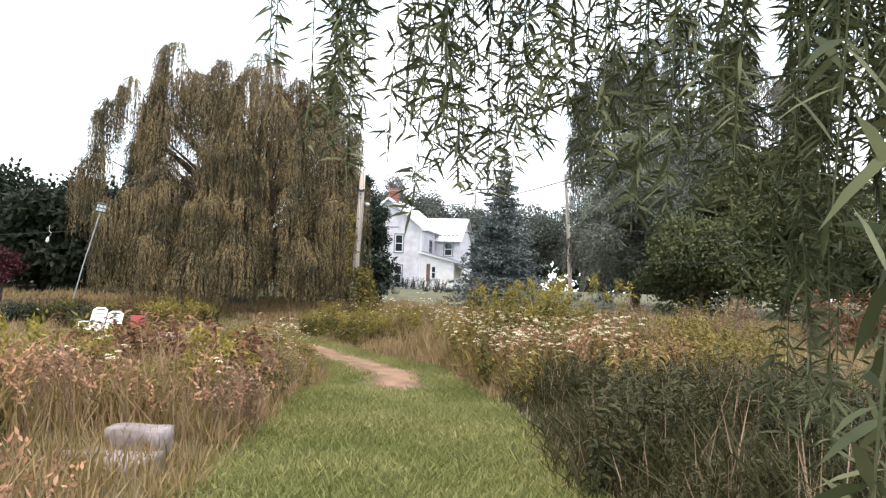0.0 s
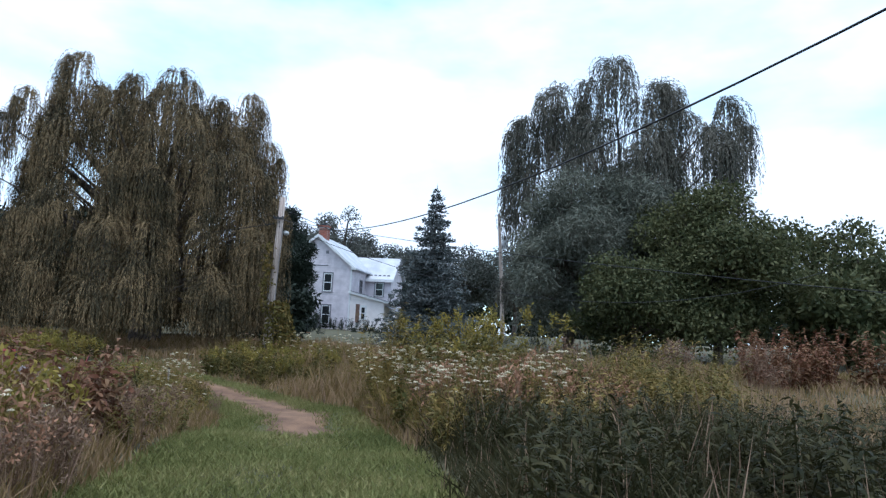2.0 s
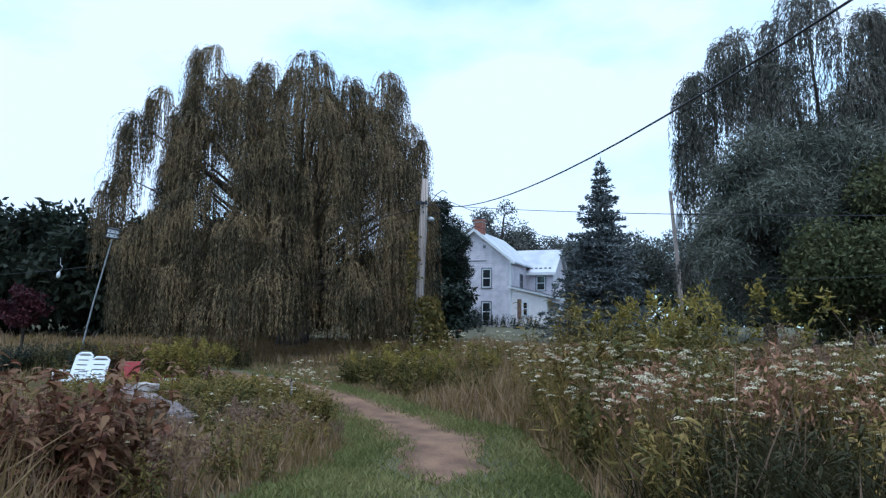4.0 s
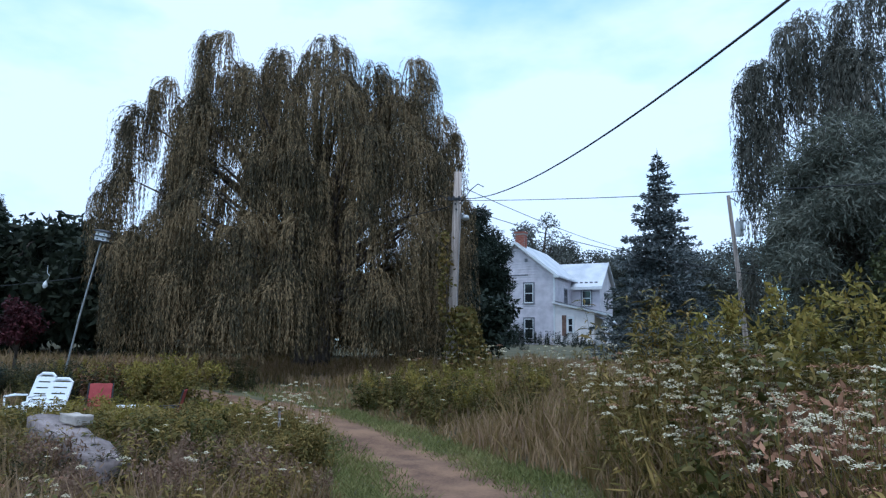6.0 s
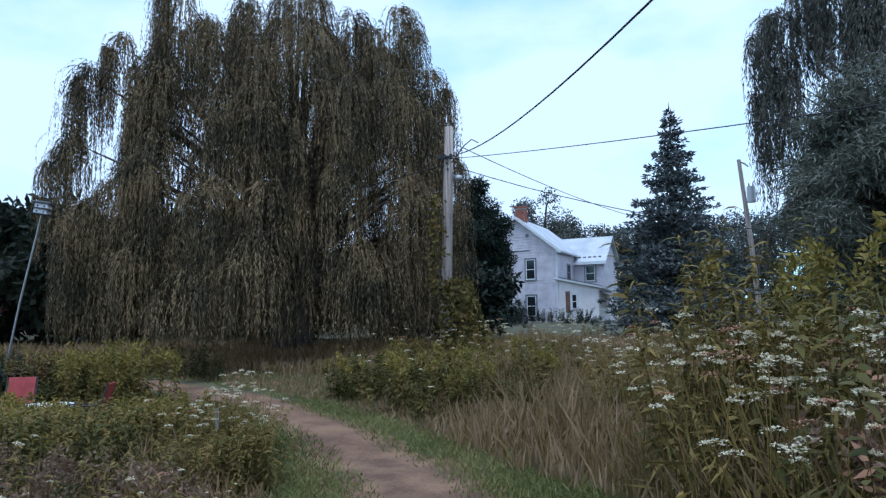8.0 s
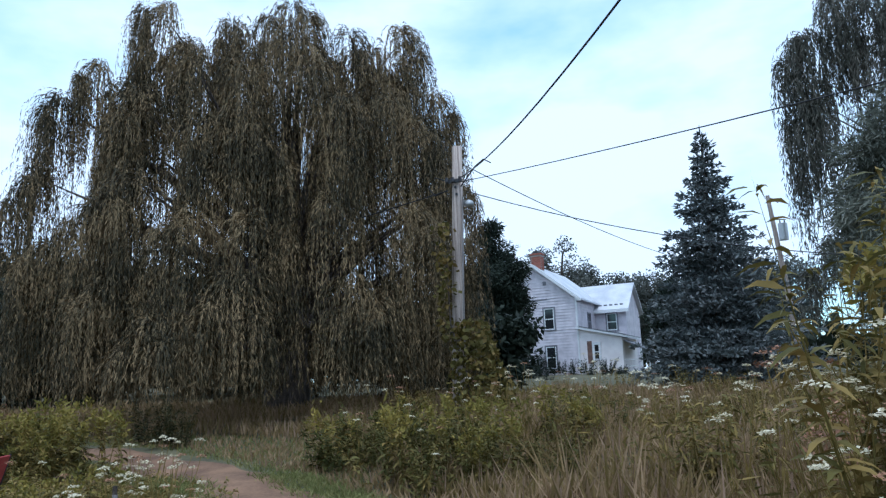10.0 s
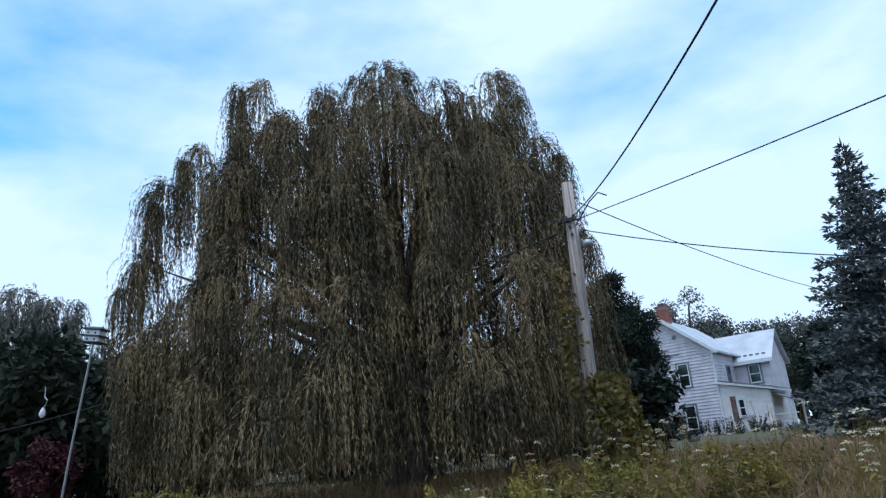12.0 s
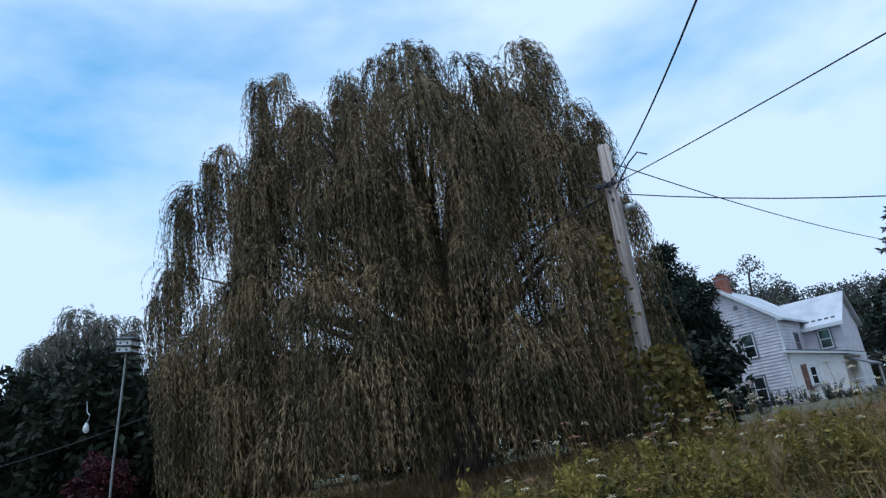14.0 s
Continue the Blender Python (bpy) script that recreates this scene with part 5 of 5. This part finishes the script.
# ---- vine on the pole ----
def vine():
    rng = np.random.default_rng(41)
    x, y = -5.72, 23.9
    root = thing("vine", "yellowing vine climbing round the wooden pole", "vine", at=Matrix.Translation((x, y, gz(x, y))))
    put("stem", tubes_mesh("stem", [([(0.2, -0.1, -0.1), (0.15, -0.17, 0.8), (-0.12, -0.18, 1.7), (-0.17, -0.1, 2.8), (-0.15, -0.1, 3.4)], [0.02, 0.018, 0.014, 0.01, 0.006])], M_BARK, 6), root)
    n = 1500
    u = rng.random(n)
    z = 1.75 * u ** 1.2
    r = (0.62 - 0.27 * z) * np.sqrt(rng.random(n)) + 0.12
    a = rng.random(n) * 6.28
    b = np.stack([0.42 - 0.12 * z + r * np.cos(a), -0.05 + r * np.sin(a), z], 1)
    m = 260
    zz = 1.4 + 2.2 * rng.random(m)
    b2 = np.stack([-0.2 + 0.09 * rng.normal(size=m), -0.12 + 0.1 * rng.normal(size=m), zz], 1)
    b = np.concatenate([b, b2])
    o = rng.normal(size=b.shape)
    o[:, 2] -= 0.6
    o /= np.linalg.norm(o, axis=1)[:, None]
    V, F = blades(b, b + o * 0.11 * (0.6 + 0.7 * rng.random((len(b), 1))), 0.085, None, rng)
    put("leaves", mesh_from("leaves", V, F, M_VINE), root)


vine()


# ---- martin house on its pole ----
def martin_house():
    x, y = -13.85, 20.2
    b = gz(x, y)
    root = thing("bird_house", "two-storey white bird house with dark roofs on a thin leaning pole", "bird house", at=Matrix.Translation((x, y, b)))
    top = Vector((0.98, -0.1, 3.2 - b))
    put("pole", tubes_mesh("pole", [([(0, 0, -0.3), tuple(top * 0.5), tuple(top)], [0.022, 0.02, 0.018])], M_STEEL, 8), root)
    m = Matrix.Translation(top) @ pose(0, 0, 0, 0, 9, 25) @ Matrix.Scale(0.52, 4)
    part("floor", box_bm((-0.36, -0.3, 0.0), (0.36, 0.3, 0.035), m), M_DARKMETAL, root)
    for k, z in enumerate((0.035, 0.245)):
        part("storey", box_bm((-0.24, -0.2, z), (0.24, 0.2, z + 0.17), m, 0.008), M_PLASTIC, root, "white box with small round entrances")
        part("ledge", box_bm((-0.34 + 0.02 * k, -0.28, z + 0.17), (0.34 - 0.02 * k, 0.28, z + 0.208), m), M_DARKMETAL, root)
        for q in (-0.12, 0.12):
            bm = bmesh.new()
            bmesh.ops.create_cone(bm, cap_ends=True, segments=12, radius1=0.035, radius2=0.035, depth=0.01, matrix=m @ Matrix.Translation((q, -0.204, z + 0.07)) @ Matrix.Rotation(math.pi / 2, 4, "X"))
            part("entrance", bm, M_CABLE, root)
    bm = bmesh.new()
    v = [bm.verts.new(m @ Vector(p)) for p in ((-0.33, -0.27, 0.452), (0.33, -0.27, 0.452), (0.33, 0.27, 0.452), (-0.33, 0.27, 0.452), (-0.2, 0, 0.54), (0.2, 0, 0.54))]
    for f in ((0, 1, 5, 4), (2, 3, 4, 5), (1, 2, 5), (3, 0, 4), (3, 2, 1, 0)):
        bm.faces.new([v[i] for i in f])
    part("roof", bm, M_DARKMETAL, root)


martin_house()


def yard_light():
    """White gooseneck lamp head hanging from the slack wire."""
    x, y, z = -14.9, 20.6, 2.32
    root = thing("hanging_lamp", "small white gooseneck lamp hung on the slack wire", "lamp", at=Matrix.Translation((x, y, z)) @ Matrix.Scale(0.75, 4))
    put("neck", tubes_mesh("neck", [([(0.02, 0, 0.62), (0.02, 0, 0.36), (0.12, 0, 0.28), (0.08, 0, 0.18), (0.0, 0, 0.1)], [0.01, 0.012, 0.016, 0.016, 0.02])], M_STEEL, 6), root)
    v, f = tube([(0, 0, 0.12), (-0.02, 0, 0.04), (-0.04, 0, -0.06), (-0.05, 0, -0.12)], [0.02, 0.06, 0.075, 0.03], 10)
    put("shade", mesh_from("shade", v, f, M_PLASTIC, True), root, "white lamp shade")


yard_light()


# ---- garden furniture ----
def plastic_chair(x, y, turn):
    """High-backed white plastic garden chair, its back pierced by slots."""
    b = gz(x, y)
    root = thing("garden_chair", "white plastic high-backed garden chair on the grass", "chair", "white garden chairs", at=pose(x, y, b, 0, 0, turn) @ Matrix.Scale(0.78, 4))
    part("seat", box_bm((-0.25, -0.25, 0.39), (0.25, 0.25, 0.425), None, 0.012), M_PLASTIC, root)
    for sx in (-1, 1):
        for sy in (-1, 1):
            v, f = tube([(sx * 0.27, sy * 0.27, 0), (sx * 0.23, sy * 0.23, 0.4)], [0.022, 0.028], 6)
            put("leg", mesh_from("leg", v, f, M_PLASTIC, True), root)
        v, f = tube([(sx * 0.27, -0.26, 0.41), (sx * 0.28, -0.25, 0.62), (sx * 0.28, 0.0, 0.64), (sx * 0.26, 0.3, 0.62)], [0.02, 0.024, 0.026, 0.02], 6)
        put("armrest", mesh_from("armrest", v, f, M_PLASTIC, True), root)
    m = Matrix.Translation((0, 0.25, 0.42)) @ pose(0, 0, 0, -24, 0, 0)
    back = part("backrest", box_bm((-0.24, -0.014, 0), (-0.15, 0.014, 0.62), m), M_PLASTIC, root)
    part("side_rail", box_bm((0.15, -0.014, 0), (0.24, 0.014, 0.62), m), M_PLASTIC, back)
    z = 0.0
    for k in range(5):
        part("slat", box_bm((-0.15, -0.012, z), (0.15, 0.012, z + 0.1), m), M_PLASTIC, back)
        z += 0.13
    v, f = tube([m @ Vector((-0.24, 0, 0.62)), m @ Vector((-0.12, 0, 0.69)), m @ Vector((0.12, 0, 0.69)), m @ Vector((0.24, 0, 0.62))], [0.018, 0.035, 0.035, 0.018], 8)
    put("head_rail", mesh_from("head_rail", v, f, M_PLASTIC, True), back)


plastic_chair(-9.85, 16.1, 12)
plastic_chair(-10.45, 16.3, 4)


def red_chair(x, y, turn):
    b = gz(x, y)
    root = thing("patio_chair", "red patio chair with a dark metal frame", "chair", "red patio chairs", at=pose(x, y, b, 0, 0, turn) @ Matrix.Scale(0.78, 4))
    part("seat", box_bm((-0.24, -0.24, 0.4), (0.24, 0.24, 0.425), None, 0.008), M_REDPAINT, root)
    m = Matrix.Translation((0, 0.24, 0.42)) @ pose(0, 0, 0, -16, 0, 0)
    part("backrest", box_bm((-0.22, -0.012, 0.03), (0.22, 0.012, 0.52), m, 0.006), M_REDPAINT, root)
    for sx in (-0.25, 0.25):
        v, f = tube([(sx, -0.24, 0), (sx, -0.25, 0.6), (sx, 0.24, 0.62)], [0.013] * 3, 6)
        put("arm_frame", mesh_from("arm_frame", v, f, M_DARKMETAL, True), root)
        v, f = tube([(sx, 0.3, 0), (sx, 0.25, 0.42), m @ Vector((sx * 0.95, 0, 0.53))], [0.013] * 3, 6)
        put("back_leg", mesh_from("back_leg", v, f, M_DARKMETAL, True), root)


red_chair(-7.6, 16.0, -60)
red_chair(-9.5, 16.75, 30)


def patio_table():
    x, y = -8.5, 16.35
    root = thing("patio_table", "white round patio table between red chairs", "table", at=Matrix.Translation((x, y, gz(x, y))))
    bm = bmesh.new()
    bmesh.ops.create_cone(bm, cap_ends=True, segments=32, radius1=0.29, radius2=0.3, depth=0.03, matrix=Matrix.Translation((0, 0, 0.42)))
    part("tabletop", bm, M_PLASTIC, root)
    for k in range(4):
        a = math.pi / 4 + k * math.pi / 2
        v, f = tube([(0.26 * math.cos(a), 0.26 * math.sin(a), 0), (0.2 * math.cos(a), 0.2 * math.sin(a), 0.41)], [0.016, 0.016], 6)
        put("leg", mesh_from("leg", v, f, M_STEEL, True), root)


patio_table()


def stake(x, y, h):
    b = gz(x, y)
    root = thing("stake", "dark wooden stake with a pale band beside the path", "stake", at=Matrix.Translation((x, y, b)))
    put("post", tubes_mesh("post", [([(0, 0, -0.2), (0.01, 0, h * 0.5), (0, 0, h)], [0.016, 0.015, 0.014])], M_BARK, 8), root)
    put("band", tubes_mesh("band", [([(0.008, 0, h * 0.62), (0.003, 0, h * 0.92)], [0.018, 0.0165])], M_GREYWOOD, 8), root, "pale worn band")


stake(-5.3, 15.3, 0.65)


def stone_block(name, label, x, y, sx, sy, sz, turn, mat, seed, sink=0.05, slope=0.0):
    rng = np.random.default_rng(seed)
    bm = bmesh.new()
    bmesh.ops.create_cube(bm, size=1.0, matrix=Matrix.Translation((0, 0, 0.5)))
    bmesh.ops.subdivide_edges(bm, edges=bm.edges[:], cuts=5, use_grid_fill=True)
    for v in bm.verts:
        p = Vector((v.co.x * sx, v.co.y * sy, v.co.z * sz * (1 - slope * (v.co.x + 0.5))))
        n = noise.noise_vector(p * 3.0 + Vector((seed, 0, 0))) * 0.035 + noise.noise_vector(p * 9.0) * 0.012
        v.co = p + n
    ob = part(name, bm, mat, None, "", True)
    ob.matrix_world = pose(x, y, gz(x, y) - sink, 0, 0, turn)
    return tagged(ob, label, "stone", "stones")


stone_block("stone_block", "grey weathered stone block among dry weeds", -2.75, 5.2, 0.42, 0.34, 0.42, 12, M_WALLSTONE, 1, 0.2)
stone_block("stone_block", "flat grey stone slab among dry weeds", -2.7, 4.75, 0.62, 0.35, 0.2, -8, M_WALLSTONE, 2, 0.08)
stone_block("stone_wall", "low rough pinkish-grey masonry wall sloping down among weeds", -6.25, 13.1, 1.9, 0.36, 0.66, -27, M_WALLSTONE, 3, 0.05, 0.4)
stone_block("stone_block", "pale cut stone lying on the low wall", -6.55, 13.4, 0.26, 0.18, 0.1, -10, M_PALESTONE, 4, -0.56)
